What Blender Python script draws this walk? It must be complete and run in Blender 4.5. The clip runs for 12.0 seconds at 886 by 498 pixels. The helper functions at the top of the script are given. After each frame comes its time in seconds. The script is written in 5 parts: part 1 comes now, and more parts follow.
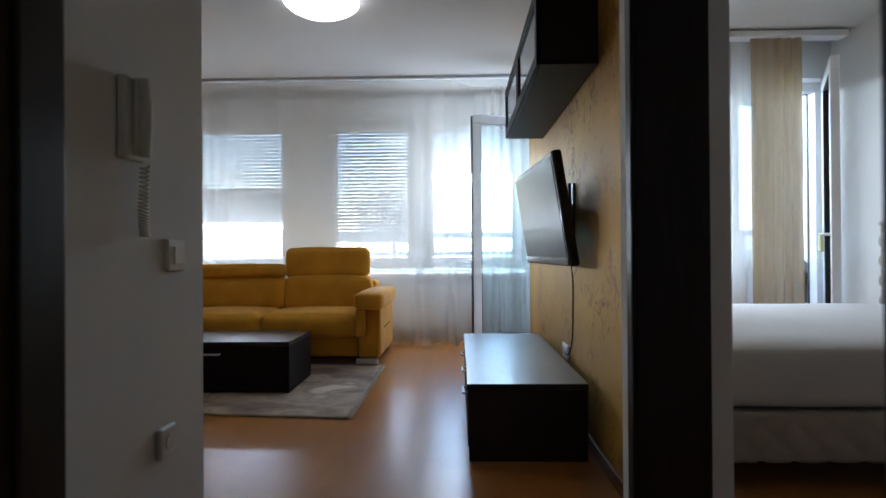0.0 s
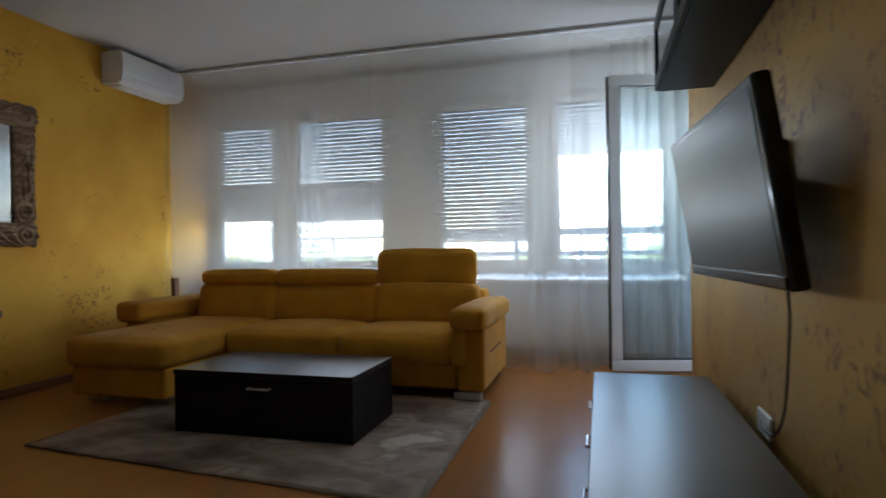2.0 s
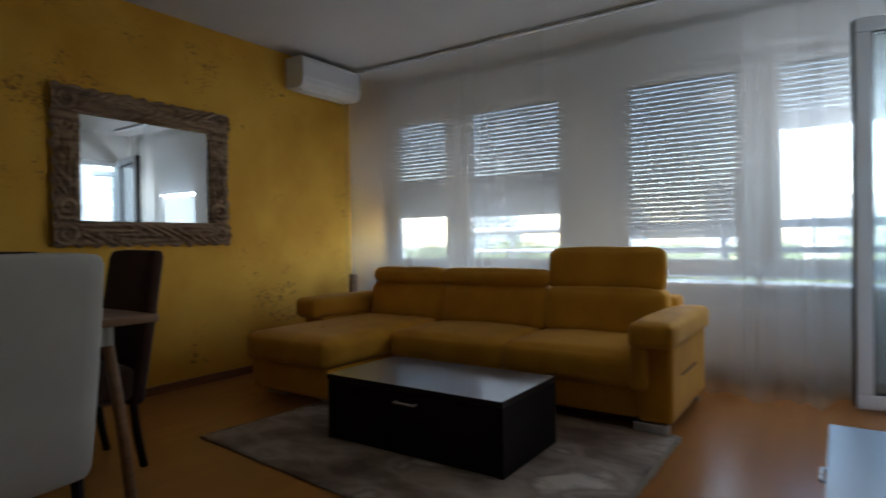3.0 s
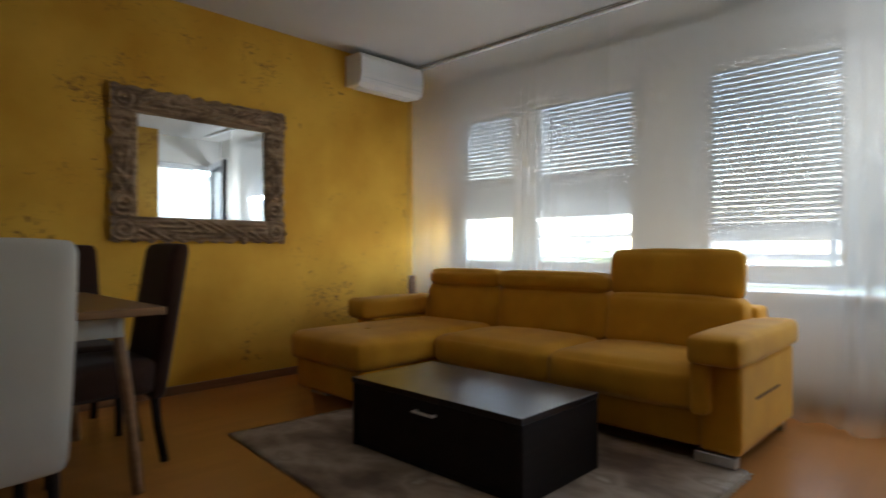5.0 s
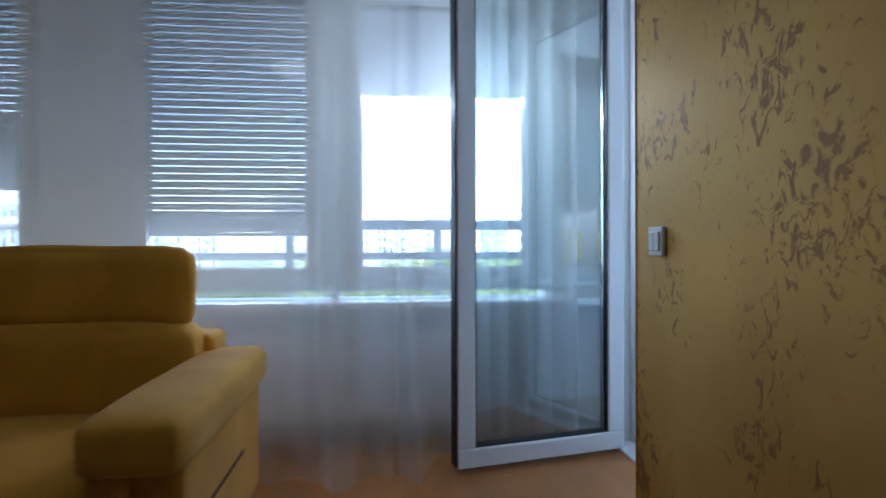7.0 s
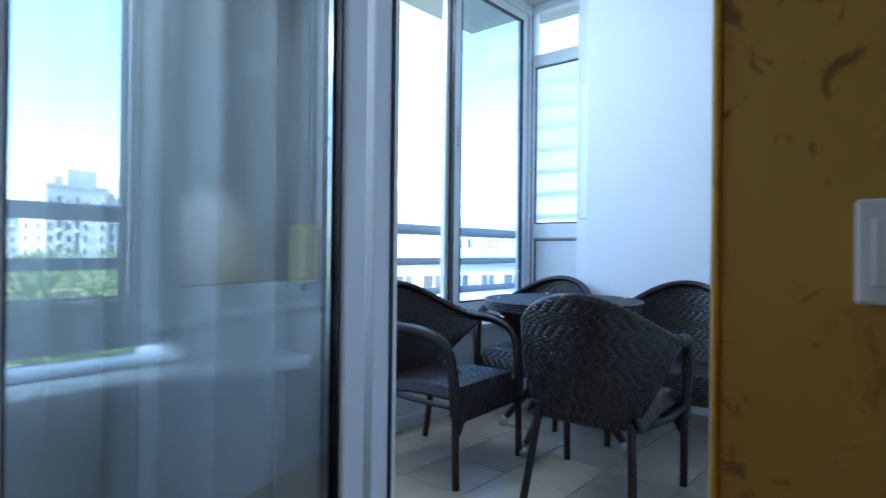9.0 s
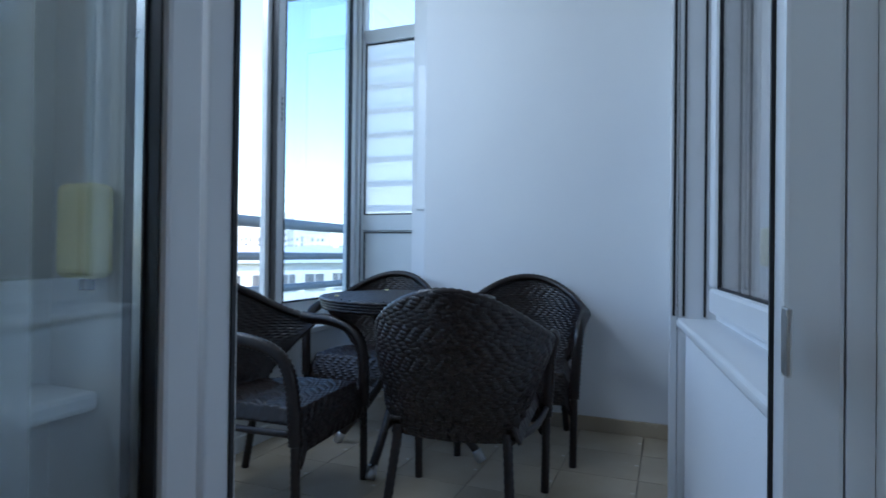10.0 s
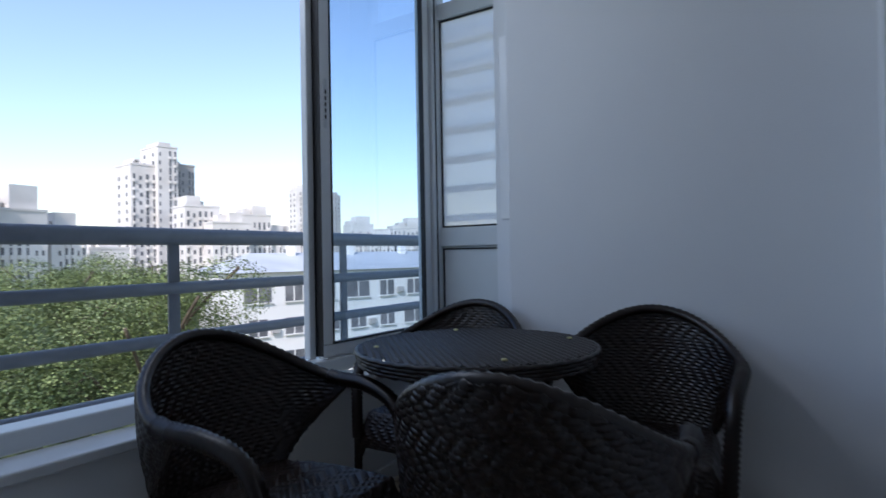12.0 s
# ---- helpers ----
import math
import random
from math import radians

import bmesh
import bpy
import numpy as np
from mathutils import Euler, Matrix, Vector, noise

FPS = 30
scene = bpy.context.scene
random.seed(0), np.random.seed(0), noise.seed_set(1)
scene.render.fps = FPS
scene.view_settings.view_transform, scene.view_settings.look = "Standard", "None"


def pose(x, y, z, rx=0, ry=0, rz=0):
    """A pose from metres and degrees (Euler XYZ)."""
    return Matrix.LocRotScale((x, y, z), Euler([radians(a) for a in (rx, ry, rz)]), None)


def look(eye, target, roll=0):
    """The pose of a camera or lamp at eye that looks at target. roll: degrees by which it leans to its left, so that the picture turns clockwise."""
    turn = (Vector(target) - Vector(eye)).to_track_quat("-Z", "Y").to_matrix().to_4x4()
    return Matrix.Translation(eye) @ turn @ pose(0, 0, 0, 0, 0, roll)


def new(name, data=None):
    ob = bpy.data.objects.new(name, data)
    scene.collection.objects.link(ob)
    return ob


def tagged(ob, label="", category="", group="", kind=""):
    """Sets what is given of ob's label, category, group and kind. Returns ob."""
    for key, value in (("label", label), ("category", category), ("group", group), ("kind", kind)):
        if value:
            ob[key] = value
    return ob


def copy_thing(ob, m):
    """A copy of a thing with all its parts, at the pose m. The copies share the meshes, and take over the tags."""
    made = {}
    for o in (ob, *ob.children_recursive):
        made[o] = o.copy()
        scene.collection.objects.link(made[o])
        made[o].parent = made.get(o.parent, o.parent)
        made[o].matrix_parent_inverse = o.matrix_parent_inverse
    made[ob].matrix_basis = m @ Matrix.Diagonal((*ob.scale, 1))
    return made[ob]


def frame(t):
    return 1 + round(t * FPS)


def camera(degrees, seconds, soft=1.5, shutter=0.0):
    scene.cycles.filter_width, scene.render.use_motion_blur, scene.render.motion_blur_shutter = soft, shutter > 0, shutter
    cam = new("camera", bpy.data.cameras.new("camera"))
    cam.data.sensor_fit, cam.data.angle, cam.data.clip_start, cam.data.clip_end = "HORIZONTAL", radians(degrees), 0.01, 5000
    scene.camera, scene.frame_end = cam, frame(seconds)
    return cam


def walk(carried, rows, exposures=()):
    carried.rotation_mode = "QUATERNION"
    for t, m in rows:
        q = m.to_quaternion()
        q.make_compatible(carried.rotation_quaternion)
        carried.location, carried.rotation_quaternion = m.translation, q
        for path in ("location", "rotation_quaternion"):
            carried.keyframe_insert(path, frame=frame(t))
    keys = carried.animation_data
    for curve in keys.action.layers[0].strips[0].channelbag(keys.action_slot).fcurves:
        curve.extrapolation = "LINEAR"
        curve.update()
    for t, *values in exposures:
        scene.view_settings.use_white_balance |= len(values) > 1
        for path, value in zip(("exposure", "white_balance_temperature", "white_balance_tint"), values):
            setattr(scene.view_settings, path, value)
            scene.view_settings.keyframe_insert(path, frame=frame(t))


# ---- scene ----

cam = camera(75.0, 12.0, 1.5, 0.4)
PATH = [
    (0, (0.15, -0.249, 0.921), (0.096, 1.751, 0.932), -0.4),
    (0.5, (0.135, 0.07, 0.924), (0.076, 2.069, 0.936), -0.4),
    (1, (0.152, 0.358, 0.926), (0.073, 2.357, 0.935), -0.4),
    (1.5, (0.198, 0.621, 0.945), (-0.045, 2.606, 0.95), -0.7),
    (2, (0.222, 0.874, 0.965), (-0.304, 2.804, 0.967), -0.8),
    (2.5, (0.205, 1.121, 0.994), (-0.557, 2.97, 0.989), -0.65),
    (3, (0.218, 1.345, 1.022), (-0.914, 2.993, 0.999), -0.85),
    (3.2, (0.248, 1.42, 1.016), (-1.026, 2.963, 1.0), -0.85),
    (4.8, (0.339, 1.71, 0.978), (-1.148, 3.047, 0.98), -0.3),
    (5, (0.323, 1.737, 0.974), (-1.069, 3.173, 0.976), -0.1),
    (5.5, (0.214, 1.911, 0.97), (-0.828, 3.618, 0.979), 0.1),
    (6, (0.155, 2.205, 0.97), (-0.45, 4.112, 0.958), -0.2),
    (6.5, (0.039, 2.588, 0.975), (-0.052, 4.586, 0.959), -0.2),
    (6.7, (-0.008, 2.752, 0.966), (0.023, 4.752, 0.956), -0.2),
    (8.3, (-0.065, 4.163, 0.971), (1.099, 5.789, 0.978), 0.5),
    (8.5, (0.01, 4.302, 0.977), (1.287, 5.841, 0.984), 0.6),
    (9, (0.194, 4.581, 0.98), (1.706, 5.891, 0.989), 0.6),
    (9.5, (0.339, 4.812, 0.973), (2.031, 5.878, 0.981), 0.9),
    (10, (0.434, 4.961, 0.94), (2.297, 5.688, 0.954), 0.7),
    (10.5, (0.545, 5.014, 0.901), (2.447, 5.633, 0.917), 0.4),
    (11, (0.785, 4.994, 0.928), (2.653, 5.706, 0.933), -0.1),
    (11.5, (0.985, 5.002, 0.978), (2.761, 5.922, 0.99), -0.4),
    (12, (1.214, 5.097, 1.045), (2.878, 6.206, 1.063), -1.0),
]
EXPOSURES = [(0.0, 4.15, 5850, 10), (1.5, 3.75, 6000, 10), (3.0, 3.05, 6000, 10), (5.0, 3.8, 6550, 10), (6.5, 3.22, 5450, 10), (8.5, 2.7, 4900, 10), (9.5, 2.0, 5400, 10), (10.5, 1.5, 5500, 13), (12.0, 0.74, 5950, 18)]
walk(cam, [(t, look(eye, target, roll)) for t, eye, target, roll in PATH], EXPOSURES)

# ---- light ----
world = bpy.data.worlds.new("sky")
scene.world = world
world.use_nodes = True
SUN_EL, SUN_AZ = radians(42), radians(252)
wn = world.node_tree.nodes
sky = wn.new("ShaderNodeTexSky")
sky.sky_type, sky.sun_disc, sky.sun_elevation, sky.sun_rotation = "NISHITA", False, SUN_EL, SUN_AZ
sky.air_density, sky.dust_density, sky.ozone_density = 1.2, 0.9, 0.8
world.node_tree.links.new(sky.outputs[0], wn["Background"].inputs[0])
wn["Background"].inputs[1].default_value = 0.15


def lamp(name, kind, m, energy, color, size=None, size_y=None):
    data = bpy.data.lights.new(name, kind)
    data.energy, data.color = energy, color
    if kind == "AREA":
        data.shape, data.size, data.size_y = "RECTANGLE", size, size_y
    ob = new(name, data)
    ob.matrix_world = m
    return ob


sun_dir = Vector((math.sin(SUN_AZ) * math.cos(SUN_EL), math.cos(SUN_AZ) * math.cos(SUN_EL), math.sin(SUN_EL)))
sun = lamp("sun", "SUN", look(sun_dir * 50, (0, 0, 0)), 2.6, (1.0, 0.95, 0.87))
sun.data.angle = radians(0.5)

# sky light in the upper part of the balcony opening
lamp("daylight_balcony", "AREA", look((2.2, 7.03, 2.52), (2.3, 4.8, 1.7)), 5.0, (0.78, 0.89, 1.0), 1.5, 0.42)
# sky light in the open slots under the living room shutters
for x, z, length, watt in ((0.31, 1.765, 0.84, 1.15), (-2.23, 1.235, 0.84, 0.45), (-3.26, 1.255, 0.56, 0.06), (-0.79, 1.005, 0.74, 0.35)):
    lamp("daylight_window", "AREA", look((x, 6.11, z), (x, 5.0, z - 0.15)), watt, (0.84, 0.92, 1.0), length, 0.05)

# sky light in the bedroom window
lamp("daylight_bedroom", "AREA", look((1.88, 4.34, 1.5), (1.95, 2.2, 0.6)), 1.3, (0.90, 0.95, 1.0), 0.8, 1.3)


# ---- materials ----
def nodes_of(name):
    m = bpy.data.materials.new(name)
    m.use_nodes = True
    return m, m.node_tree.nodes, m.node_tree.links, m.node_tree.nodes["Principled BSDF"]


def surface(name, color, rough=0.5, metal=0.0, second=None, scale=8.0, fine=120.0, bump=0.1, dist=0.004, stretch=(1, 1, 1), low=0.35, high=0.65, rvar=0.1, random=0.0, sheen=0.0, spec=0.5, coat=0.0):
    """Two colours mixed by large noise, fine grain in relief, uneven gloss."""
    m, n, l, b = nodes_of(name)
    tc = n.new("ShaderNodeTexCoord")
    mp = n.new("ShaderNodeMapping")
    mp.inputs["Scale"].default_value = stretch
    l.new(tc.outputs["Object"], mp.inputs[0])
    big = n.new("ShaderNodeTexNoise")
    big.inputs["Scale"].default_value, big.inputs["Detail"].default_value = scale, 6
    l.new(mp.outputs[0], big.inputs["Vector"])
    small = n.new("ShaderNodeTexNoise")
    small.inputs["Scale"].default_value, small.inputs["Detail"].default_value = fine, 4
    l.new(mp.outputs[0], small.inputs["Vector"])
    ramp = n.new("ShaderNodeValToRGB")
    ramp.color_ramp.elements[0].position, ramp.color_ramp.elements[1].position = low, high
    second = second or tuple(c * 0.82 for c in color)
    ramp.color_ramp.elements[0].color, ramp.color_ramp.elements[1].color = (*second, 1), (*color, 1)
    l.new(big.outputs[0], ramp.inputs[0])
    col = ramp.outputs[0]
    if random:
        info = n.new("ShaderNodeObjectInfo")
        hsv = n.new("ShaderNodeHueSaturation")
        mr = n.new("ShaderNodeMapRange")
        mr.inputs[3].default_value, mr.inputs[4].default_value = 1 - random, 1 + random
        geo = n.new("ShaderNodeNewGeometry")
        both, wrapped = n.new("ShaderNodeMath"), n.new("ShaderNodeMath")
        wrapped.operation = "FRACT"
        l.new(info.outputs["Random"], both.inputs[0])
        l.new(geo.outputs["Random Per Island"], both.inputs[1])
        l.new(both.outputs[0], wrapped.inputs[0])
        l.new(wrapped.outputs[0], mr.inputs[0])
        l.new(mr.outputs[0], hsv.inputs["Value"])
        l.new(col, hsv.inputs["Color"])
        col = hsv.outputs[0]
    l.new(col, b.inputs["Base Color"])
    rr = n.new("ShaderNodeMapRange")
    rr.inputs[3].default_value, rr.inputs[4].default_value = max(rough - rvar, 0.02), min(rough + rvar, 1)
    l.new(big.outputs[0], rr.inputs[0])
    l.new(rr.outputs[0], b.inputs["Roughness"])
    b.inputs["Metallic"].default_value = metal
    b.inputs["Specular IOR Level"].default_value = spec
    b.inputs["Coat Weight"].default_value = coat
    if sheen:
        b.inputs["Sheen Weight"].default_value = sheen
    if bump:
        bp = n.new("ShaderNodeBump")
        bp.inputs["Strength"].default_value, bp.inputs["Distance"].default_value = bump, dist
        l.new(small.outputs[0], bp.inputs["Height"])
        l.new(bp.outputs[0], b.inputs["Normal"])
    return m


def gold_plaster(name, deep, pale, sparse, dense, amount, metal, stroke):
    m, n, l, b = nodes_of(name)
    tc = n.new("ShaderNodeTexCoord")
    cloud = n.new("ShaderNodeTexNoise")
    cloud.inputs["Scale"].default_value, cloud.inputs["Detail"].default_value = 1.6, 5
    l.new(tc.outputs["Object"], cloud.inputs["Vector"])
    base = n.new("ShaderNodeValToRGB")
    base.color_ramp.elements[0].position, base.color_ramp.elements[1].position = 0.3, 0.72
    base.color_ramp.elements[0].color, base.color_ramp.elements[1].color = (*deep, 1), (*pale, 1)
    l.new(cloud.outputs[0], base.inputs[0])
    mp = n.new("ShaderNodeMapping")
    mp.inputs["Scale"].default_value = stroke
    mp.inputs["Rotation"].default_value = (0.5, 0.4, 0.0)
    l.new(tc.outputs["Object"], mp.inputs[0])
    flake = n.new("ShaderNodeTexNoise")
    flake.inputs["Scale"].default_value, flake.inputs["Detail"].default_value, flake.inputs["Roughness"].default_value = 30, 12, 0.70
    flake.inputs["Distortion"].default_value = 1.2
    l.new(mp.outputs[0], flake.inputs["Vector"])
    patch = n.new("ShaderNodeTexNoise")
    patch.inputs["Scale"].default_value, patch.inputs["Detail"].default_value = 2.6, 2
    l.new(tc.outputs["Object"], patch.inputs["Vector"])
    pr = n.new("ShaderNodeMapRange")
    pr.inputs[1].default_value, pr.inputs[2].default_value, pr.inputs[3].default_value, pr.inputs[4].default_value = sparse, dense, 0.0, amount
    l.new(patch.outputs[0], pr.inputs[0])
    add = n.new("ShaderNodeMath")
    l.new(flake.outputs[0], add.inputs[0])
    l.new(pr.outputs[0], add.inputs[1])
    fr = n.new("ShaderNodeValToRGB")
    fr.color_ramp.elements[0].position, fr.color_ramp.elements[1].position = 0.655, 0.71
    l.new(add.outputs[0], fr.inputs[0])
    mix = n.new("ShaderNodeMix")
    mix.data_type = "RGBA"
    l.new(fr.outputs[0], mix.inputs[0])
    l.new(base.outputs[0], mix.inputs[6])
    mix.inputs[7].default_value = (0.29, 0.14, 0.030, 1)
    l.new(mix.outputs[2], b.inputs["Base Color"])
    b.inputs["Metallic"].default_value = metal
    rr = n.new("ShaderNodeMapRange")
    rr.inputs[3].default_value, rr.inputs[4].default_value = 0.46, 0.70
    l.new(cloud.outputs[0], rr.inputs[0])
    l.new(rr.outputs[0], b.inputs["Roughness"])
    bp = n.new("ShaderNodeBump")
    bp.inputs["Strength"].default_value, bp.inputs["Distance"].default_value = 0.35, 0.004
    l.new(add.outputs[0], bp.inputs["Height"])
    l.new(bp.outputs[0], b.inputs["Normal"])
    return m


def wood(name, light, dark, rough, scale=1.0, random=0.0, axis=1, coat=0.0, bump=0.03):
    st = [14 * scale] * 3
    st[axis] = 1.1 * scale
    return surface(name, light, rough, 0, dark, 3.0, 22.0, bump, 0.0004, tuple(st), 0.3, 0.7, 0.03, random, coat=coat)


def glass(name, tint=(1, 1, 1), rough=0.0):
    """Pane: clear transmission with the mirror gloss of glass."""
    m, n, l, b = nodes_of(name)
    n.remove(b)
    tr = n.new("ShaderNodeBsdfTransparent")
    tr.inputs[0].default_value = (*tint, 1)
    gl = n.new("ShaderNodeBsdfGlossy")
    gl.inputs["Roughness"].default_value = rough
    fr = n.new("ShaderNodeLayerWeight")
    fr.inputs[0].default_value = 0.5
    pw = n.new("ShaderNodeMath")
    pw.operation = "POWER"
    pw.inputs[1].default_value = 3.2
    l.new(fr.outputs["Facing"], pw.inputs[0])
    ma = n.new("ShaderNodeMath")
    ma.operation = "MULTIPLY_ADD"
    ma.inputs[1].default_value, ma.inputs[2].default_value = 0.86, 0.05
    l.new(pw.outputs[0], ma.inputs[0])
    mx = n.new("ShaderNodeMixShader")
    l.new(ma.outputs[0], mx.inputs[0])
    l.new(tr.outputs[0], mx.inputs[1])
    l.new(gl.outputs[0], mx.inputs[2])
    l.new(mx.outputs[0], n["Material Output"].inputs[0])
    return m


def sheer(name, color, clear, diffuse=0.3):
    """Thin woven voile: open weave, scattering threads."""
    m, n, l, b = nodes_of(name)
    n.remove(b)
    tr = n.new("ShaderNodeBsdfTransparent")
    tl = n.new("ShaderNodeBsdfTranslucent")
    df = n.new("ShaderNodeBsdfDiffuse")
    tl.inputs[0].default_value = df.inputs[0].default_value = (*color, 1)
    a = n.new("ShaderNodeMixShader")
    a.inputs[0].default_value = diffuse
    l.new(tl.outputs[0], a.inputs[1])
    l.new(df.outputs[0], a.inputs[2])
    c = n.new("ShaderNodeMixShader")
    c.inputs[0].default_value = clear
    l.new(a.outputs[0], c.inputs[1])
    l.new(tr.outputs[0], c.inputs[2])
    l.new(c.outputs[0], n["Material Output"].inputs[0])
    return m


def glowing(name, color, strength):
    m, n, l, b = nodes_of(name)
    b.inputs["Base Color"].default_value = (*color, 1)
    b.inputs["Emission Color"].default_value = (*color, 1)
    b.inputs["Emission Strength"].default_value = strength
    return m


GOLD = gold_plaster("gold_plaster", (0.58, 0.285, 0.018), (0.81, 0.485, 0.065), 0.44, 0.70, 0.13, 0.55, (1, 0.75, 0.8))
# denser strokes; a quarter darker than GOLD, with the east wall's shade included
GOLD_BRUSHED_SHADED = gold_plaster("shaded_brushed_gold_plaster", (0.44, 0.235, 0.026), (0.62, 0.385, 0.075), 0.38, 0.62, 0.155, 0.42, (1, 0.8, 0.55))
WHITE = surface("white_wall_paint", (0.78, 0.77, 0.74), 0.75, 0, (0.74, 0.73, 0.70), 1.5, 180, 0.12, 0.002)
# white paint set greyer than WHITE: the ceilings' weaker light is in the colour
CEILING_DIM = surface("dimmed_ceiling_paint", (0.63, 0.615, 0.59), 0.85, 0, (0.60, 0.585, 0.56), 1.2, 140, 0.08, 0.002)
RENDER = surface("balcony_wall_paint", (0.82, 0.83, 0.84), 0.8, 0, (0.79, 0.80, 0.82), 1.6, 160, 0.25, 0.003)
PLANK = wood("laminate_plank", (0.42, 0.175, 0.047), (0.405, 0.168, 0.045), 0.28, 0.35, 0.06, 1, 0.0, 0.0)
PLANK.node_tree.nodes["Principled BSDF"].inputs["Specular IOR Level"].default_value = 0.32
gloss = PLANK.node_tree.nodes["Principled BSDF"].inputs["Roughness"]
PLANK.node_tree.links.remove(gloss.links[0])
gloss.default_value = 0.28
for grain in [k for k in PLANK.node_tree.nodes if k.type == "TEX_NOISE"]:
    grain.inputs["Detail"].default_value = 0.0
JOINT = surface("plank_joint", (0.38, 0.157, 0.043), 0.35)
GAP = surface("dark_joint", (0.10, 0.05, 0.02), 0.8)
SKIRT = wood("brown_skirting", (0.26, 0.12, 0.05), (0.18, 0.08, 0.03), 0.4, 1.0)
WENGE = wood("wenge_veneer", (0.017, 0.0105, 0.009), (0.011, 0.007, 0.006), 0.5, 1.6, 0, 1, 0.0, 0.0)
WENGE.node_tree.nodes["Principled BSDF"].inputs["Specular IOR Level"].default_value = 0.14
WENGE_TOP = wood("wenge_satin_top", (0.022, 0.016, 0.015), (0.016, 0.012, 0.011), 0.30, 1.6, 0, 1, 0.0, 0.0)
WENGE_TOP.node_tree.nodes["Principled BSDF"].inputs["Specular IOR Level"].default_value = 0.32
DARKDOOR = wood("dark_stained_door_frame", (0.018, 0.009, 0.006), (0.010, 0.006, 0.004), 0.42, 1.2, 0, 2)
DARKDOOR.node_tree.nodes["Principled BSDF"].inputs["Specular IOR Level"].default_value = 0.22
SOFA = surface("mustard_microfibre", (0.66, 0.325, 0.028), 0.85, 0, (0.56, 0.262, 0.021), 4.5, 420, 0.18, 0.002, sheen=0.12, spec=0.15)
PVC = surface("white_pvc", (0.80, 0.81, 0.82), 0.32, 0, (0.77, 0.78, 0.80), 3, 60, 0.02, 0.001, rvar=0.02)
ALU = surface("white_lacquered_aluminium", (0.72, 0.74, 0.75), 0.36, 0.0, (0.68, 0.70, 0.71), 3, 90, 0.02, 0.001)
GASKET = surface("black_rubber_gasket", (0.012, 0.012, 0.014), 0.5, 0, None, 20, 90, 0.05)
STEEL = surface("brushed_steel", (0.62, 0.62, 0.62), 0.3, 1.0, (0.5, 0.5, 0.5), 12, 200, 0.05, 0.001)
SHUTTER = surface("grey_shutter_slat", (0.60, 0.63, 0.65), 0.55, 0, (0.56, 0.59, 0.61), 6, 70, 0.05, 0.001, random=0.04)
PLASTIC = surface("cream_plastic", (0.76, 0.73, 0.64), 0.4, 0, (0.72, 0.69, 0.60), 5, 90, 0.03, 0.001)
YELLOWED = surface("yellowed_plastic", (0.74, 0.68, 0.34), 0.42, 0, (0.68, 0.62, 0.30), 6, 90, 0.03, 0.001)
WHITEPLASTIC = surface("white_plastic", (0.80, 0.80, 0.80), 0.32, 0, (0.77, 0.77, 0.77), 5, 90, 0.02, 0.001)
BLACKGLOSS = surface("black_gloss_plastic", (0.012, 0.012, 0.013), 0.16, 0, (0.010, 0.010, 0.011), 6, 60, 0.0)
SCREEN = surface("matt_lcd_screen", (0.010, 0.011, 0.013), 0.34, 0, (0.008, 0.009, 0.010), 5, 300, 0.0, rvar=0.03, spec=0.22)
BLACKMETAL = surface("black_bracket_metal", (0.02, 0.02, 0.021), 0.45, 0.6, None, 10, 90, 0.05)
CABLE = surface("cable_rubber", (0.02, 0.018, 0.016), 0.5)
CARVED = wood("carved_washed_wood", (0.46, 0.31, 0.18), (0.16, 0.09, 0.045), 0.6, 0.9, 0, 1)
BROWNCLOTH = surface("brown_suede", (0.050, 0.022, 0.014), 0.9, 0, (0.038, 0.016, 0.010), 6, 400, 0.15, 0.001, sheen=0.1, spec=0.2)
CREAMCLOTH = surface("cream_leatherette", (0.52, 0.48, 0.41), 0.55, 0, (0.47, 0.43, 0.37), 4, 260, 0.15, 0.001)
TABLEWOOD = wood("walnut_tabletop", (0.30, 0.16, 0.075), (0.20, 0.10, 0.045), 0.35, 1.0)
RATTAN = surface("brown_synthetic_rattan", (0.016, 0.0068, 0.0048), 0.36, 0, (0.008, 0.004, 0.003), 30, 240, 0.15, 0.001, spec=0.55)
TILE = surface("beige_floor_tile", (0.50, 0.42, 0.31), 0.24, 0, (0.44, 0.365, 0.265), 3.2, 60, 0.03, 0.001, random=0.07)
GROUT = surface("grey_grout", (0.30, 0.27, 0.22), 0.9)
RAILPAINT = surface("grey_painted_rail", (0.20, 0.21, 0.23), 0.5, 0.2, (0.16, 0.17, 0.19), 8, 120, 0.08, 0.001)
MATTRESS = surface("white_bed_linen", (0.70, 0.71, 0.72), 0.9, 0, (0.66, 0.67, 0.68), 3, 200, 0.2, 0.002)
TUFT = surface("grey_beige_tufted_cloth", (0.46, 0.42, 0.38), 0.85, 0, (0.40, 0.36, 0.32), 5, 300, 0.15, 0.001)
RADWHITE = surface("radiator_enamel", (0.70, 0.70, 0.70), 0.35, 0, (0.66, 0.66, 0.66), 4, 60, 0.02)
CONCRETE = surface("white_concrete_facade", (0.74, 0.71, 0.67), 0.9, 0, (0.58, 0.55, 0.51), 0.09, 1.4, 0.3, 0.05)
CONCRETE_GREY = surface("grey_concrete_facade", (0.40, 0.39, 0.37), 0.9, 0, (0.32, 0.31, 0.30), 0.09, 1.4, 0.3, 0.05)
WHITEFACADE = surface("white_render_facade", (0.74, 0.73, 0.70), 0.85, 0, (0.68, 0.67, 0.64), 0.2, 2.0, 0.2, 0.03)
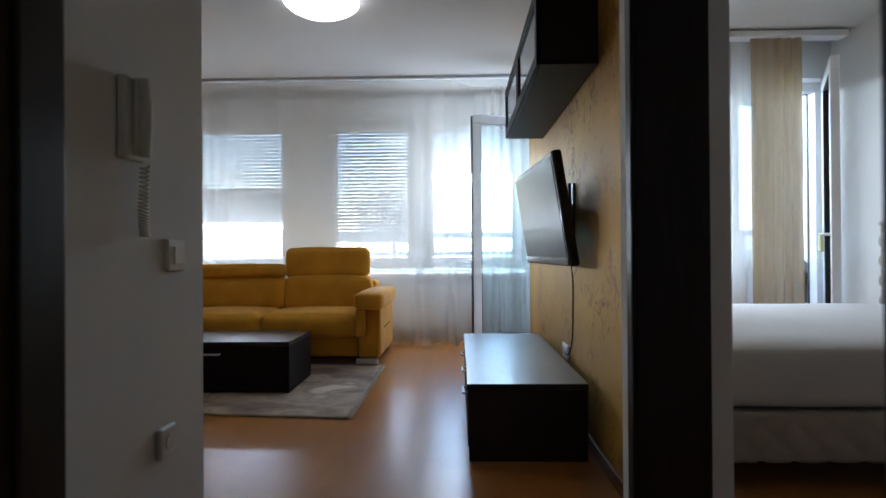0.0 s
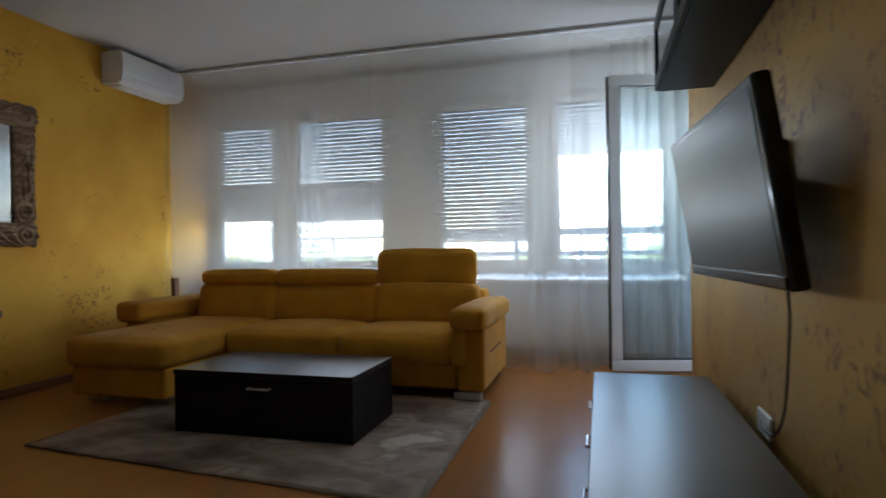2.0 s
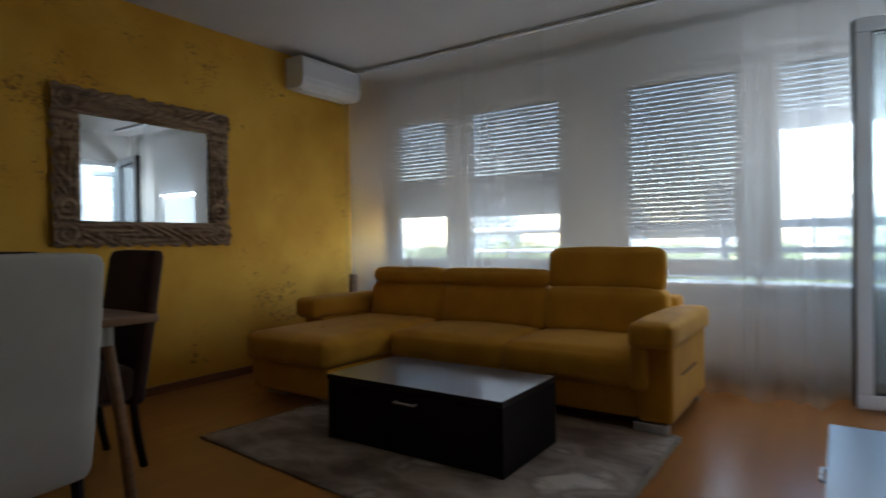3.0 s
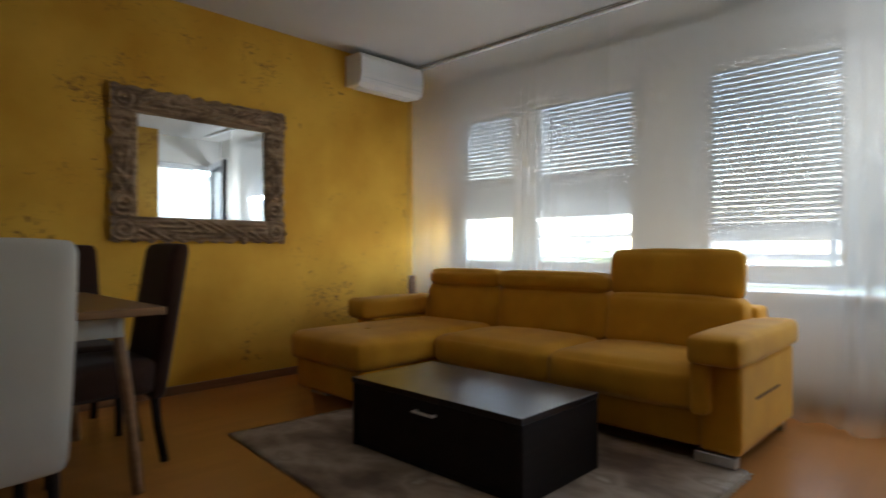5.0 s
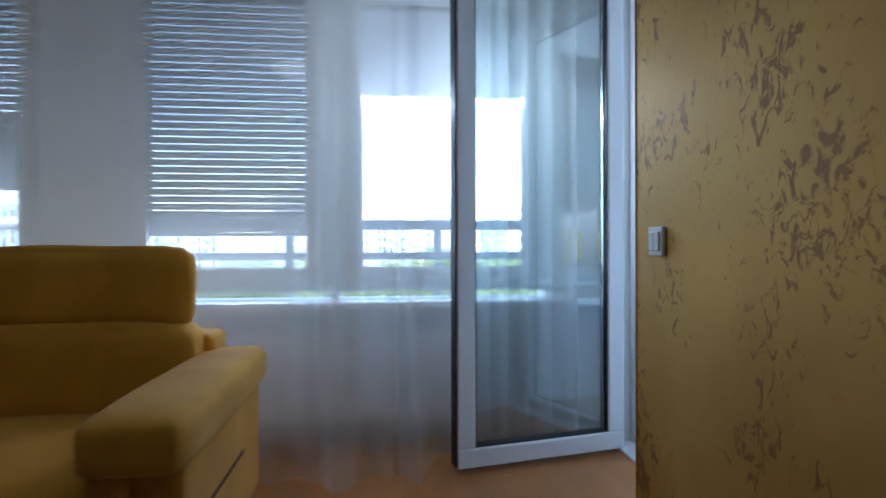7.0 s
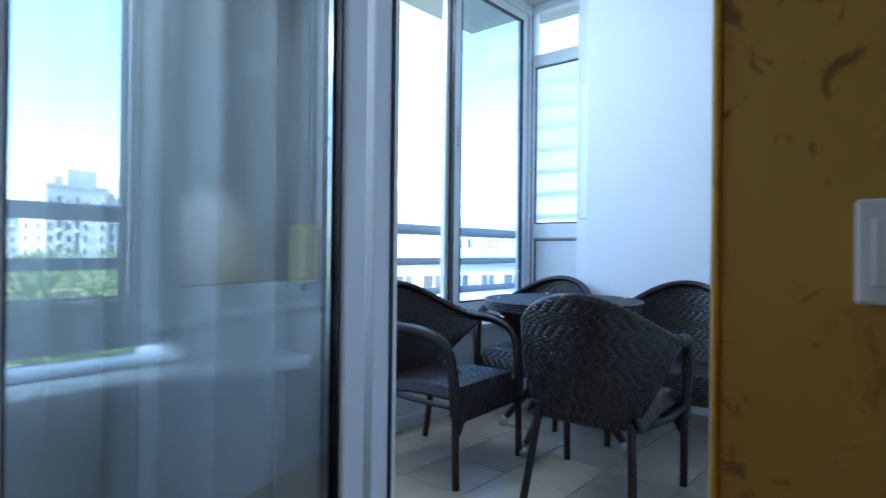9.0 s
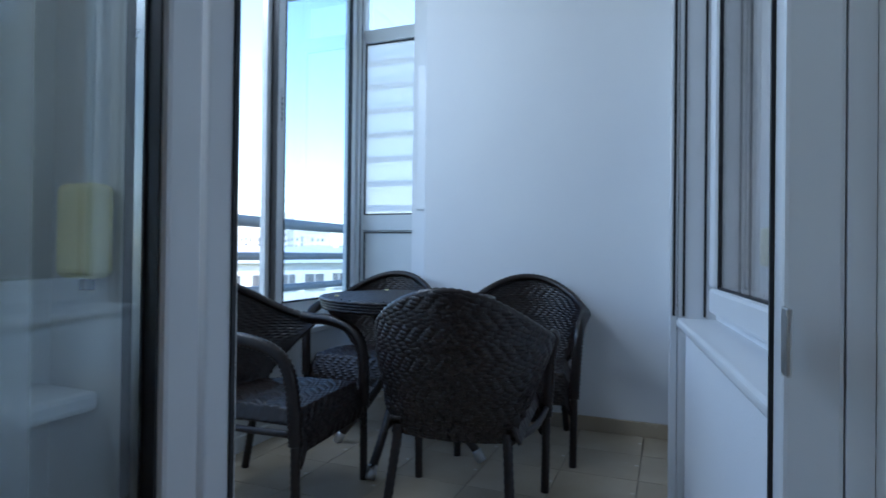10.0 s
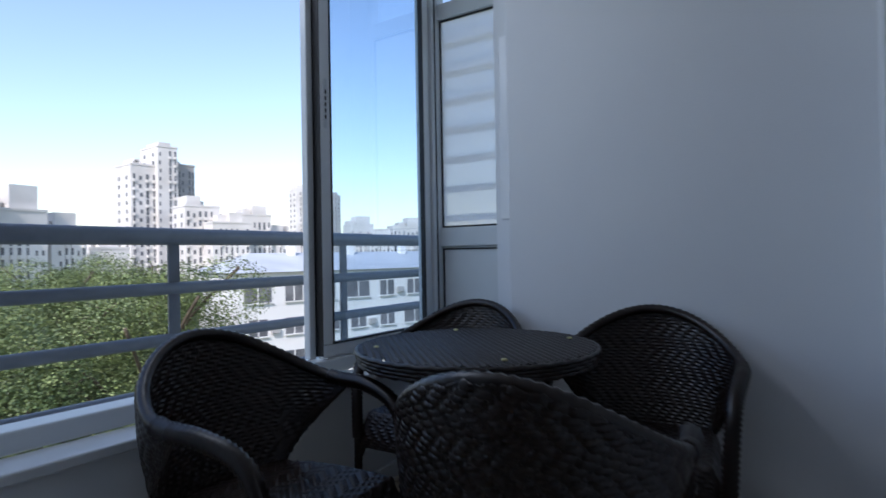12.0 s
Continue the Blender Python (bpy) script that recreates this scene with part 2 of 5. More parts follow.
ROOFMETAL = surface("pale_sheet_roof", (0.50, 0.52, 0.54), 0.6, 0.1, (0.42, 0.44, 0.46), 0.3, 3, 0.1, 0.03)
FARGLASS = surface("far_window_glass", (0.09, 0.095, 0.105), 0.25, 0, (0.18, 0.18, 0.19), 0.6, 4, 0.0)
LEAF = surface("summer_leaves", (0.17, 0.21, 0.07), 0.6, 0, (0.075, 0.11, 0.035), 0.5, 4, 0.0, random=0.4)
BARK = surface("bark", (0.10, 0.075, 0.05), 0.9, 0, (0.06, 0.045, 0.03), 3, 20, 0.5, 0.02)
GRASS = surface("grass_ground", (0.09, 0.13, 0.04), 0.95, 0, (0.14, 0.13, 0.09), 0.02, 0.6, 0.3, 0.1)
PANE = glass("clear_pane")
PANE_BLUE = glass("blue_tinted_pane", (0.79, 0.87, 0.93))
PANE_TINT = glass("tinted_pane", (0.955, 0.985, 0.99))
CAB_GLASS = glass("cabinet_pane", (0.55, 0.6, 0.62), 0.05)
VOILE_FINE = sheer("fine_white_voile", (0.84, 0.81, 0.755), 0.86)
VOILE = sheer("white_voile", (0.84, 0.81, 0.755), 0.70)
BEDVOILE = sheer("bedroom_voile", (0.90, 0.89, 0.87), 0.14, 0.55)
GOLDVOILE = sheer("gold_voile", (0.46, 0.33, 0.19), 0.10)
BLIND = sheer("frosted_blind", (0.93, 0.92, 0.91), 0.30)
LAMPGLASS = glowing("lit_opal_glass", (1.0, 0.98, 0.95), 0.36)


def mirror_material():
    m, n, l, b = nodes_of("mirror_silver")
    b.inputs["Base Color"].default_value = (0.92, 0.94, 0.94, 1)
    b.inputs["Metallic"].default_value, b.inputs["Roughness"].default_value = 1.0, 0.01
    return m


def rug_material():
    m, n, l, b = nodes_of("distressed_rug")
    tc = n.new("ShaderNodeTexCoord")
    mp = n.new("ShaderNodeMapping")
    mp.inputs["Scale"].default_value = (1.0, 1.5, 1)
    l.new(tc.outputs["Object"], mp.inputs[0])
    a = n.new("ShaderNodeTexNoise")
    a.inputs["Scale"].default_value, a.inputs["Detail"].default_value, a.inputs["Distortion"].default_value = 2.0, 8, 0.15
    l.new(mp.outputs[0], a.inputs["Vector"])
    r = n.new("ShaderNodeValToRGB")
    e = r.color_ramp.elements
    e[0].position, e[0].color = 0.36, (0.17, 0.115, 0.09, 1)
    e[1].position, e[1].color = 0.66, (0.66, 0.56, 0.46, 1)
    for p, c in ((0.44, (0.27, 0.205, 0.155, 1)), (0.52, (0.43, 0.335, 0.26, 1)), (0.58, (0.31, 0.24, 0.185, 1))):
        e.new(p).color = c
    l.new(a.outputs[0], r.inputs[0])
    l.new(r.outputs[0], b.inputs["Base Color"])
    b.inputs["Roughness"].default_value = 0.95
    f = n.new("ShaderNodeTexNoise")
    mp2 = n.new("ShaderNodeMapping")
    mp2.inputs["Scale"].default_value = (60, 400, 1)
    l.new(tc.outputs["Object"], mp2.inputs[0])
    l.new(mp2.outputs[0], f.inputs["Vector"])
    bp = n.new("ShaderNodeBump")
    bp.inputs["Strength"].default_value, bp.inputs["Distance"].default_value = 0.4, 0.003
    l.new(f.outputs[0], bp.inputs["Height"])
    l.new(bp.outputs[0], b.inputs["Normal"])
    return m


MIRROR = mirror_material()
RUG = rug_material()
FRINGE = surface("rug_fringe", (0.55, 0.48, 0.38), 0.95)

# ---- builders ----
ORIGIN = {}


def thing(name, at, label="", category="", group="", kind=""):
    ob = new(name)
    ob.empty_display_size = 0.1
    ob.location = at
    ORIGIN[ob.name] = Vector(at)
    return tagged(ob, label, category, group, kind)


def finish(me, material, smooth):
    me.materials.append(material)
    if smooth:
        for p in me.polygons:
            p.use_smooth = True


def part(name, bm, material, parent=None, label="", smooth=False):
    """One mesh object from a bmesh in world metres, under a thing or part."""
    if parent is not None:
        base = ORIGIN[parent.name]
        bmesh.ops.translate(bm, vec=-base, verts=bm.verts)
    me = bpy.data.meshes.new(name)
    bm.to_mesh(me)
    bm.free()
    finish(me, material, smooth)
    ob = new(name, me)
    if parent is not None:
        ob.parent = parent
        ORIGIN[ob.name] = base
    return tagged(ob, label)


def add_box(bm, x0, x1, y0, y1, z0, z1, bevel=0.0, segments=2, rot=None):
    made = bmesh.ops.create_cube(bm, size=1, matrix=Matrix.LocRotScale(((x0 + x1) / 2, (y0 + y1) / 2, (z0 + z1) / 2), rot, (abs(x1 - x0), abs(y1 - y0), abs(z1 - z0))))["verts"]
    if bevel:
        edges = list({e for v in made for e in v.link_edges})
        bmesh.ops.bevel(bm, geom=edges, offset=bevel, segments=segments, affect="EDGES", profile=0.5)
    return bm


def box(name, dims, material, parent=None, bevel=0.0, segments=2, label="", smooth=False, rot=None):
    return part(name, add_box(bmesh.new(), *dims, bevel, segments, rot), material, parent, label, smooth)


def setting(name, dims, material, label="", bevel=0.0):
    return tagged(box(name, dims, material, None, bevel), label, "", "", "structure")


def cushion(name, dims, material, parent, puff=0.03, bevel=0.05, label="", shear=0.0):
    """A soft upholstered block: rounded edges, swollen faces."""
    x0, x1, y0, y1, z0, z1 = dims
    bm = bmesh.new()
    bmesh.ops.create_cube(bm, size=2)
    bmesh.ops.subdivide_edges(bm, edges=bm.edges[:], cuts=9, use_grid_fill=True)
    h = Vector(((x1 - x0) / 2, (y1 - y0) / 2, (z1 - z0) / 2))
    c = Vector(((x0 + x1) / 2, (y0 + y1) / 2, (z0 + z1) / 2))
    for v in bm.verts:
        p = v.co.copy()
        # denser towards the edges, then a rounded box
        q = Vector([math.copysign(1 - (1 - abs(a)) ** 1.5, a) * k for a, k in zip(p, h)])
        core = Vector([max(-(k - bevel), min(k - bevel, a)) for a, k in zip(q, h)])
        d = q - core
        if d.length > 1e-6:
            q = core + d.normalized() * bevel if sum(abs(x) > 1e-6 for x in d) > 1 else q
        for i in range(3):
            if abs(abs(p[i]) - 1) < 1e-4:
                j, k = [a for a in range(3) if a != i]
                q[i] += math.copysign(puff * (1 - p[j] ** 2) * (1 - p[k] ** 2), p[i])
        w = q + c
        w += Vector((0, 0, 0.006)) * noise.noise(w * 5)
        w.y += shear * (w.z - z0)
        v.co = w
    return part(name, bm, material, parent, label, True)


def sweep(points, radius, sides=8, wrap=0.0, pitch=0.012, steps=None):
    """A round tube along points; wrap gives wound cane ridges."""
    pts = [Vector(p) for p in points]
    out = []
    n = len(pts)
    for i in range(n - 1):
        p0, p1, p2, p3 = pts[max(i - 1, 0)], pts[i], pts[i + 1], pts[min(i + 2, n - 1)]
        k = steps or max(2, int((p2 - p1).length / (pitch / 2 if wrap else 0.05)))
        for j in range(k):
            t = j / k
            out.append(0.5 * ((2 * p1) + (-p0 + p2) * t + (2 * p0 - 5 * p1 + 4 * p2 - p3) * t * t + (-p0 + 3 * p1 - 3 * p2 + p3) * t ** 3))
    out.append(pts[-1])
    bm = bmesh.new()
    rings = []
    side = None
    for i, p in enumerate(out):
        d = (out[min(i + 1, len(out) - 1)] - out[max(i - 1, 0)]).normalized()
        if side is None:
            side = d.orthogonal().normalized()
        side = (side - d * side.dot(d)).normalized()
        up = d.cross(side)
        r = radius * (1 + (wrap if i % 2 else -wrap))
        rings.append([bm.verts.new(p + (side * math.cos(a) + up * math.sin(a)) * r) for a in [2 * math.pi * k / sides for k in range(sides)]])
    for a, b in zip(rings, rings[1:]):
        for k in range(sides):
            bm.faces.new((a[k], a[(k + 1) % sides], b[(k + 1) % sides], b[k]))
    bm.faces.new(rings[0][::-1])
    bm.faces.new(rings[-1])
    return bm


def sheet(nu, nv, f, thick=0.0):
    """A grid surface f(u, v), u and v from 0 to 1."""
    bm = bmesh.new()
    g = [[bm.verts.new(f(i / nu, j / nv)) for j in range(nv + 1)] for i in range(nu + 1)]
    for i in range(nu):
        for j in range(nv):
            bm.faces.new((g[i][j], g[i + 1][j], g[i + 1][j + 1], g[i][j + 1]))
    if thick:
        bmesh.ops.recalc_face_normals(bm, faces=bm.faces[:])
        bmesh.ops.solidify(bm, geom=bm.faces[:], thickness=thick)
    return bm


def lathe(profile, at, sides=32):
    bm = bmesh.new()
    rings = [[bm.verts.new((at[0] + r * math.cos(2 * math.pi * k / sides), at[1] + r * math.sin(2 * math.pi * k / sides), at[2] + z)) for k in range(sides)] for r, z in profile]
    for a, b in zip(rings, rings[1:]):
        for k in range(sides):
            bm.faces.new((a[k], a[(k + 1) % sides], b[(k + 1) % sides], b[k]))
    bm.faces.new(rings[0][::-1])
    bm.faces.new(rings[-1])
    return bm


def frame_bars(name, x0, x1, z0, z1, y0, y1, bar, material, parent, bevel=0.008, across="x"):
    """Four bars of a window frame, mitred as one mesh; across: the axis along which it is wide."""
    bm = bmesh.new()
    for d in ((x0, x1, z0, z0 + bar), (x0, x1, z1 - bar, z1), (x0, x0 + bar, z0 + bar, z1 - bar), (x1 - bar, x1, z0 + bar, z1 - bar)):
        if across == "x":
            add_box(bm, d[0], d[1], y0, y1, d[2], d[3], bevel, 2)
        else:
            add_box(bm, y0, y1, d[0], d[1], d[2], d[3], bevel, 2)
    return part(name, bm, material, parent)

# ---- structure ----
H = 2.655
floor = setting("floor", (-3.9, 1.3, -1.5, 6.2, -0.15, -0.0004), JOINT, "brown laminate floor in narrow planks")
setting("floor_bedroom", (1.3, 3.5, -1.5, 4.7, -0.15, -0.002), PLANK, "brown laminate bedroom floor")
setting("ceiling", (-3.9, 1.35, -1.55, 6.25, H, H + 0.15), CEILING_DIM, "plain white painted ceiling")
setting("ceiling_bedroom", (1.352, 3.5, -1.55, 4.615, H, H + 0.15), CEILING_DIM, "plain white bedroom ceiling")
setting("wall_west", (-3.88, -3.68, 1.3, 6.25, 0, H), GOLD, "gold venetian plaster wall with brown flecks")
setting("wall_south", (-3.68, -0.75, 1.37, 1.49, 0, H), WHITE, "plain white plaster wall")
setting("wall_hall_west", (-0.75, -0.63, -1.4, 1.49, 0, H), WHITE, "white plaster hallway wall")
setting("wall_hall_south", (-0.75, 0.94, -1.55, -1.402, 0, H), WHITE, "white plaster hallway wall")
setting("wall_hall_east", (0.66, 0.94, -1.4, 0.39, 0, H), WHITE, "white plaster wall beside the bedroom door")
setting("wall_hall_lintel", (0.66, 0.94, 0.39, 1.44, 2.12, H), WHITE, "white plaster over the bedroom door")
setting("wall_hall_corner", (0.66, 0.94, 1.44, 1.58, 0, H), WHITE, "white plaster corner by the bedroom door", 0.004)
setting("wall_east", (0.765, 0.94, 1.58, 4.742, 0, H), GOLD_BRUSHED_SHADED, "gold venetian plaster wall with brown flecks")
setting("wall_east_end", (0.768, 0.94, 4.742, 4.746, 0, H), WHITE, "white plaster end of the gold wall")
setting("wall_reveal", (0.94, 1.27, 4.61, 4.746, 0, H), WHITE, "white plaster reveal of the balcony door")
setting("trim_door_jamb", (1.20, 1.275, 4.747, 4.774, 0, 2.268), PVC, "white plastic filler beside the door frame")
setting("wall_over_door", (1.14, 1.35, 4.747, 5.754, 2.27, H), WHITE, "white plaster over the balcony door")
setting("wall_return", (1.15, 1.35, 5.754, 6.2, 0, H), WHITE, "white plaster return beside the balcony door")
setting("wall_return_outer", (1.35, 1.45, 5.86, 6.2, 0, 2.858), RENDER, "rough rendered outer corner by the balcony door", 0.004)
setting("wall_balcony_side", (1.16, 1.45, 6.2, 7.08, 0, 2.858), RENDER, "rendered side wall of the balcony")
# window wall
setting("wall_north", (-3.68, 1.15, 6.0, 6.2, 0, 0.70), WHITE, "white plaster window parapet")
setting("wall_north_lintel", (-3.68, 1.15, 6.0, 6.2, 2.34, H), WHITE, "white plaster lintel over the windows")
for n, (a, b) in enumerate(((-1.66, -1.30), (0.86, 1.15))):
    setting("wall_north_pier_%d" % (n + 1), (a, b, 6.0, 6.2, 0.70, 2.34), WHITE, "white plaster pier between windows")
# bedroom
setting("wall_bedroom_east", (3.26, 3.5, -1.5, 4.61, 0, H), WHITE, "pale bedroom wall")
setting("wall_bedroom_south", (0.94, 3.26, -1.5, -1.4, 0, H), WHITE, "pale bedroom wall")
setting("wall_bedroom_parapet", (1.27, 2.50, 4.62, 4.905, 0, 0.70), RENDER, "white rendered parapet under the bedroom window")
setting("wall_bedroom_pier", (1.27, 1.40, 4.62, 4.80, 0.70, 2.36), RENDER, "white rendered pier")
setting("wall_bedroom_pier_far", (3.30, 3.62, 4.62, 4.945, 0, 2.86), RENDER, "white rendered pier")
setting("wall_bedroom_lintel", (1.27, 3.30, 4.62, 4.80, 2.36, 2.9), RENDER, "white rendered lintel")
# the bedroom facade stands a little askew to the rest
SKEW = Matrix.Translation((2.50, 4.935, 0)) @ Matrix.Rotation(radians(5.3), 4, "Z") @ Matrix.Translation((-2.50, -4.935, 0))
for n in ("wall_bedroom_parapet", "wall_bedroom_pier", "wall_bedroom_lintel"):
    bpy.data.objects[n].matrix_basis = SKEW
# balcony
setting("balcony_floor", (1.3, 4.3, 4.6, 7.1, -0.15, -0.006), GROUT, "beige ceramic tiles on the balcony floor")
setting("balcony_ceiling", (1.352, 4.3, 4.58, 7.1, 2.86, 3.0), CEILING_DIM, "white painted balcony ceiling")
setting("wall_balcony_end", (3.62, 3.80, 4.62, 6.33, 0, 2.86), RENDER, "white rendered balcony end wall", 0.006)
setting("wall_balcony_recess", (3.80, 4.02, 6.20, 6.49, 0, 2.86), RENDER, "white rendered recess beside the side window")
setting("balcony_slab", (-4.0, 7.2, 6.2, 7.95, -0.25, -0.16), RENDER, "concrete balcony slab")
# unseen slab added above the ceilings to keep the sun off rooms and balcony
setting("roof_slab", (-4.0, 4.4, -1.6, 7.9, 3.0, 3.25), CONCRETE, "unseen concrete slab over the rooms, added to block the sun")
setting("trim_threshold", (1.10, 1.35, 4.775, 5.752, -0.006, 0.012), PVC, "white threshold of the balcony door", 0.004)

# skirtings
setting("baseboard_east", (0.748, 0.765, 1.59, 4.73, 0, 0.06), SKIRT, "brown wooden skirting", 0.004)
setting("baseboard_west", (-3.68, -3.662, 1.5, 5.99, 0, 0.06), SKIRT, "brown wooden skirting", 0.004)
setting("baseboard_hall", (-0.63, -0.614, 0.90, 1.49, 0, 0.06), SKIRT, "brown wooden skirting", 0.004)
setting("baseboard_balcony", (3.604, 3.62, 4.81, 6.33, 0, 0.075), TILE, "beige tile skirting", 0.003)
setting("trim_gold_edge", (0.762, 0.770, 4.736, 4.744, 0.06, H), GOLD, "worn gold plaster edge", 0.003)


# doors of the hall
def casing(name, x0, x1, ya, yb, top, label, parent_kind="structure"):
    """Dark frame lining an opening in a wall that runs along y."""
    d = thing(name, ((x0 + x1) / 2, (ya + yb) / 2, 0), label, "", "", parent_kind)
    for y0, y1, n in ((ya - 0.03, ya + 0.02, "jamb"), (yb - 0.02, yb + 0.03, "jamb")):
        box(n, (x0, x1, y0, y1, 0, top), DARKDOOR, d, 0.006)
    box("head", (x0, x1, ya + 0.02, yb - 0.02, top - 0.02, top + 0.03), DARKDOOR, d, 0.006)
    return d


bed_door = casing("door_1", 0.655, 0.872, 0.42, 1.44, 2.08, "dark brown wooden frame of the open bedroom door")
for x0, x1 in ((0.642, 0.654),):
    box("architrave", (x0, x1, 1.405, 1.465, 0, 2.14), DARKDOOR, bed_door, 0.008)
    box("architrave", (x0, x1, 0.38, 0.44, 0, 2.14), DARKDOOR, bed_door, 0.008)
    box("architrave", (x0, x1, 0.441, 1.404, 2.06, 2.14), DARKDOOR, bed_door, 0.008)
box("strike_plate", (0.84, 0.868, 1.4165, 1.4215, 0.95, 1.05), BLACKMETAL, bed_door, 0.001, label="small dark strike plate")
front_door = thing("door_2", (-0.66, 0.35, 0), "dark brown wooden entrance door with its frame", "", "", "structure")
box("architrave", (-0.63, -0.605, 0.72, 0.845, 0, 2.14), DARKDOOR, front_door, 0.008)
box("architrave", (-0.63, -0.605, -0.22, -0.10, 0, 2.14), DARKDOOR, front_door, 0.008)
box("architrave", (-0.63, -0.605, -0.10, 0.72, 2.05, 2.14), DARKDOOR, front_door, 0.008)
box("door_leaf", (-0.63, -0.615, -0.10, 0.72, 0.005, 2.05), DARKDOOR, front_door, 0.003)


# ---- windows of the living room ----
def window(number, x0, x1, z0, z1, label):
    w = thing("window_%d" % number, ((x0 + x1) / 2, 6.1, z0), label, "", "", "structure")
    frame_bars("window_frame", x0 - 0.06, x1 + 0.06, z0 - 0.06, z1 + 0.06, 6.06, 6.13, 0.065, PVC, w)
    frame_bars("sash", x0, x1, z0, z1, 6.035, 6.10, 0.062, PVC, w)
    frame_bars("gasket", x0 + 0.060, x1 - 0.060, z0 + 0.060, z1 - 0.060, 6.05, 6.085, 0.006, GASKET, w, 0)
    p = box("pane", (x0 + 0.06, x1 - 0.06, 6.066, 6.070, z0 + 0.06, z1 - 0.06), PANE, w)
    p.visible_shadow = False
    return w


def shutter(x0, x1, low, high, slits, label):
    s = thing("roller_shutter", ((x0 + x1) / 2, 6.16, low), label, "roller shutter", "roller shutters")
    pitch = 0.0385
    z = low
    k = 0
    while z < high:
        gap = 0.0029 if z > slits else 0.0006
        bm = add_box(bmesh.new(), x0, x1, 6.150, 6.162, z, min(z + pitch - gap, high + 0.02), 0.003, 1)
        part("slat", bm, SHUTTER, s)
        z += pitch
        k += 1
    box("bottom_bar", (x0, x1, 6.146, 6.166, low - 0.022, low - 0.001), SHUTTER, s, 0.004)
    for a, b in ((x0 - 0.03, x0 - 0.001), (x1 + 0.001, x1 + 0.03)):
        box("guide_rail", (a, b, 6.14, 6.175, 0.80, 2.36), PVC, s, 0.003)


SILL = 0.80
window(1, -3.62, -2.90, SILL, 2.30, "white plastic window with its shutter half down")
window(2, -2.74, -1.72, SILL, 2.30, "white plastic window with its shutter half down")
window(3, -1.24, -0.34, SILL, 2.30, "white plastic window with its shutter nearly closed")
window(4, -0.18, 0.80, SILL, 2.30, "white plastic window with its shutter mostly raised")
shutter(-3.60, -2.92, 1.30, 2.30, 1.62, "grey roller shutter let down over half the window")
shutter(-2.72, -1.74, 1.28, 2.30, 1.62, "grey roller shutter let down over half the window")
shutter(-1.22, -0.36, 1.05, 2.30, 1.12, "grey roller shutter let down most of the way")
shutter(-0.16, 0.78, 1.81, 2.30, 1.85, "grey roller shutter mostly raised")
setting("trim_mullion_1", (-2.84, -2.80, 6.05, 6.14, 0.70, 2.34), PVC, "white window mullion", 0.004)
setting("trim_mullion_2", (-0.28, -0.24, 6.05, 6.14, 0.70, 2.34), PVC, "white window mullion", 0.004)
setting("trim_window_board", (-3.66, 1.14, 5.86, 6.03, 0.665, 0.70), PVC, "white plastic window board", 0.01)
setting("trim_shutter_box", (-3.66, 1.14, 5.955, 6.0, 2.36, 2.60), PVC, "white shutter box cover", 0.006)


def strap_box(at, face, label):
    """Winder of a shutter: rounded case, belt and screw."""
    s = thing("strap_winder", at, label, "shutter winder", "shutter winders")
    x, y, z = at
    if face == "y":
        box("case", (x - 0.045, x + 0.045, y - 0.05, y, z - 0.08, z + 0.08), YELLOWED, s, 0.016, 4, smooth=False)
        box("belt", (x - 0.011, x + 0.011, y - 0.022, y - 0.019, z + 0.078, 2.35), SHUTTER, s, label="grey woven belt")
        box("screw", (x - 0.008, x + 0.008, y - 0.03, y - 0.01, z - 0.10, z - 0.081), CABLE, s, 0.002)
    else:
        box("case", (x - 0.05, x, y - 0.045, y + 0.045, z - 0.08, z + 0.08), YELLOWED, s, 0.016, 4, smooth=False)
        box("belt", (x - 0.022, x - 0.019, y - 0.011, y + 0.011, z + 0.078, 2.35), SHUTTER, s, label="grey woven belt")
        box("screw", (x - 0.03, x - 0.01, y - 0.008, y + 0.008, z - 0.10, z - 0.081), CABLE, s, 0.002)
    return s


strap_box((0.985, 5.998, 0.97), "y", "yellowed plastic shutter winder on the window pier")
strap_box((1.148, 5.88, 0.97), "x", "yellowed plastic shutter winder beside the balcony door")

# balcony door: frame and open leaf
door = thing("door_3", (1.2, 5.23, 0), "white plastic balcony door frame", "", "", "structure")
frame_bars("door_frame", 4.775, 5.752, 0.0, 2.268, 1.20, 1.275, 0.062, PVC, door, 0.006, "y")
frame_bars("gasket", 4.835, 5.692, 0.06, 2.208, 1.258, 1.268, 0.007, GASKET, door, 0, "y")
box("strike_plate", (1.147, 1.180, 4.836, 4.842, 0.81, 0.885), STEEL, door, 0.002, label="small steel strike plate")
leaf = thing("door_leaf", (0, 0, 0), "white plastic balcony door leaf with a full glass pane, wide open", "door")
W = 0.835
bm = bmesh.new()
for d in ((0, W, 0.02, 0.105), (0, W, 2.19, 2.275), (0, 0.085, 0.105, 2.19), (W - 0.085, W, 0.105, 2.19)):
    add_box(bm, d[0], d[1], -0.035, 0.035, d[2], d[3], 0.009, 2)
part("leaf_frame", bm, PVC, leaf)
bm = bmesh.new()
for d in ((0.078, W - 0.078, 0.098, 0.111), (0.078, W - 0.078, 2.184, 2.197), (0.078, 0.091, 0.111, 2.184), (W - 0.091, W - 0.078, 0.111, 2.184)):
    add_box(bm, d[0], d[1], -0.026, 0.026, d[2], d[3])
part("gasket", bm, GASKET, leaf)
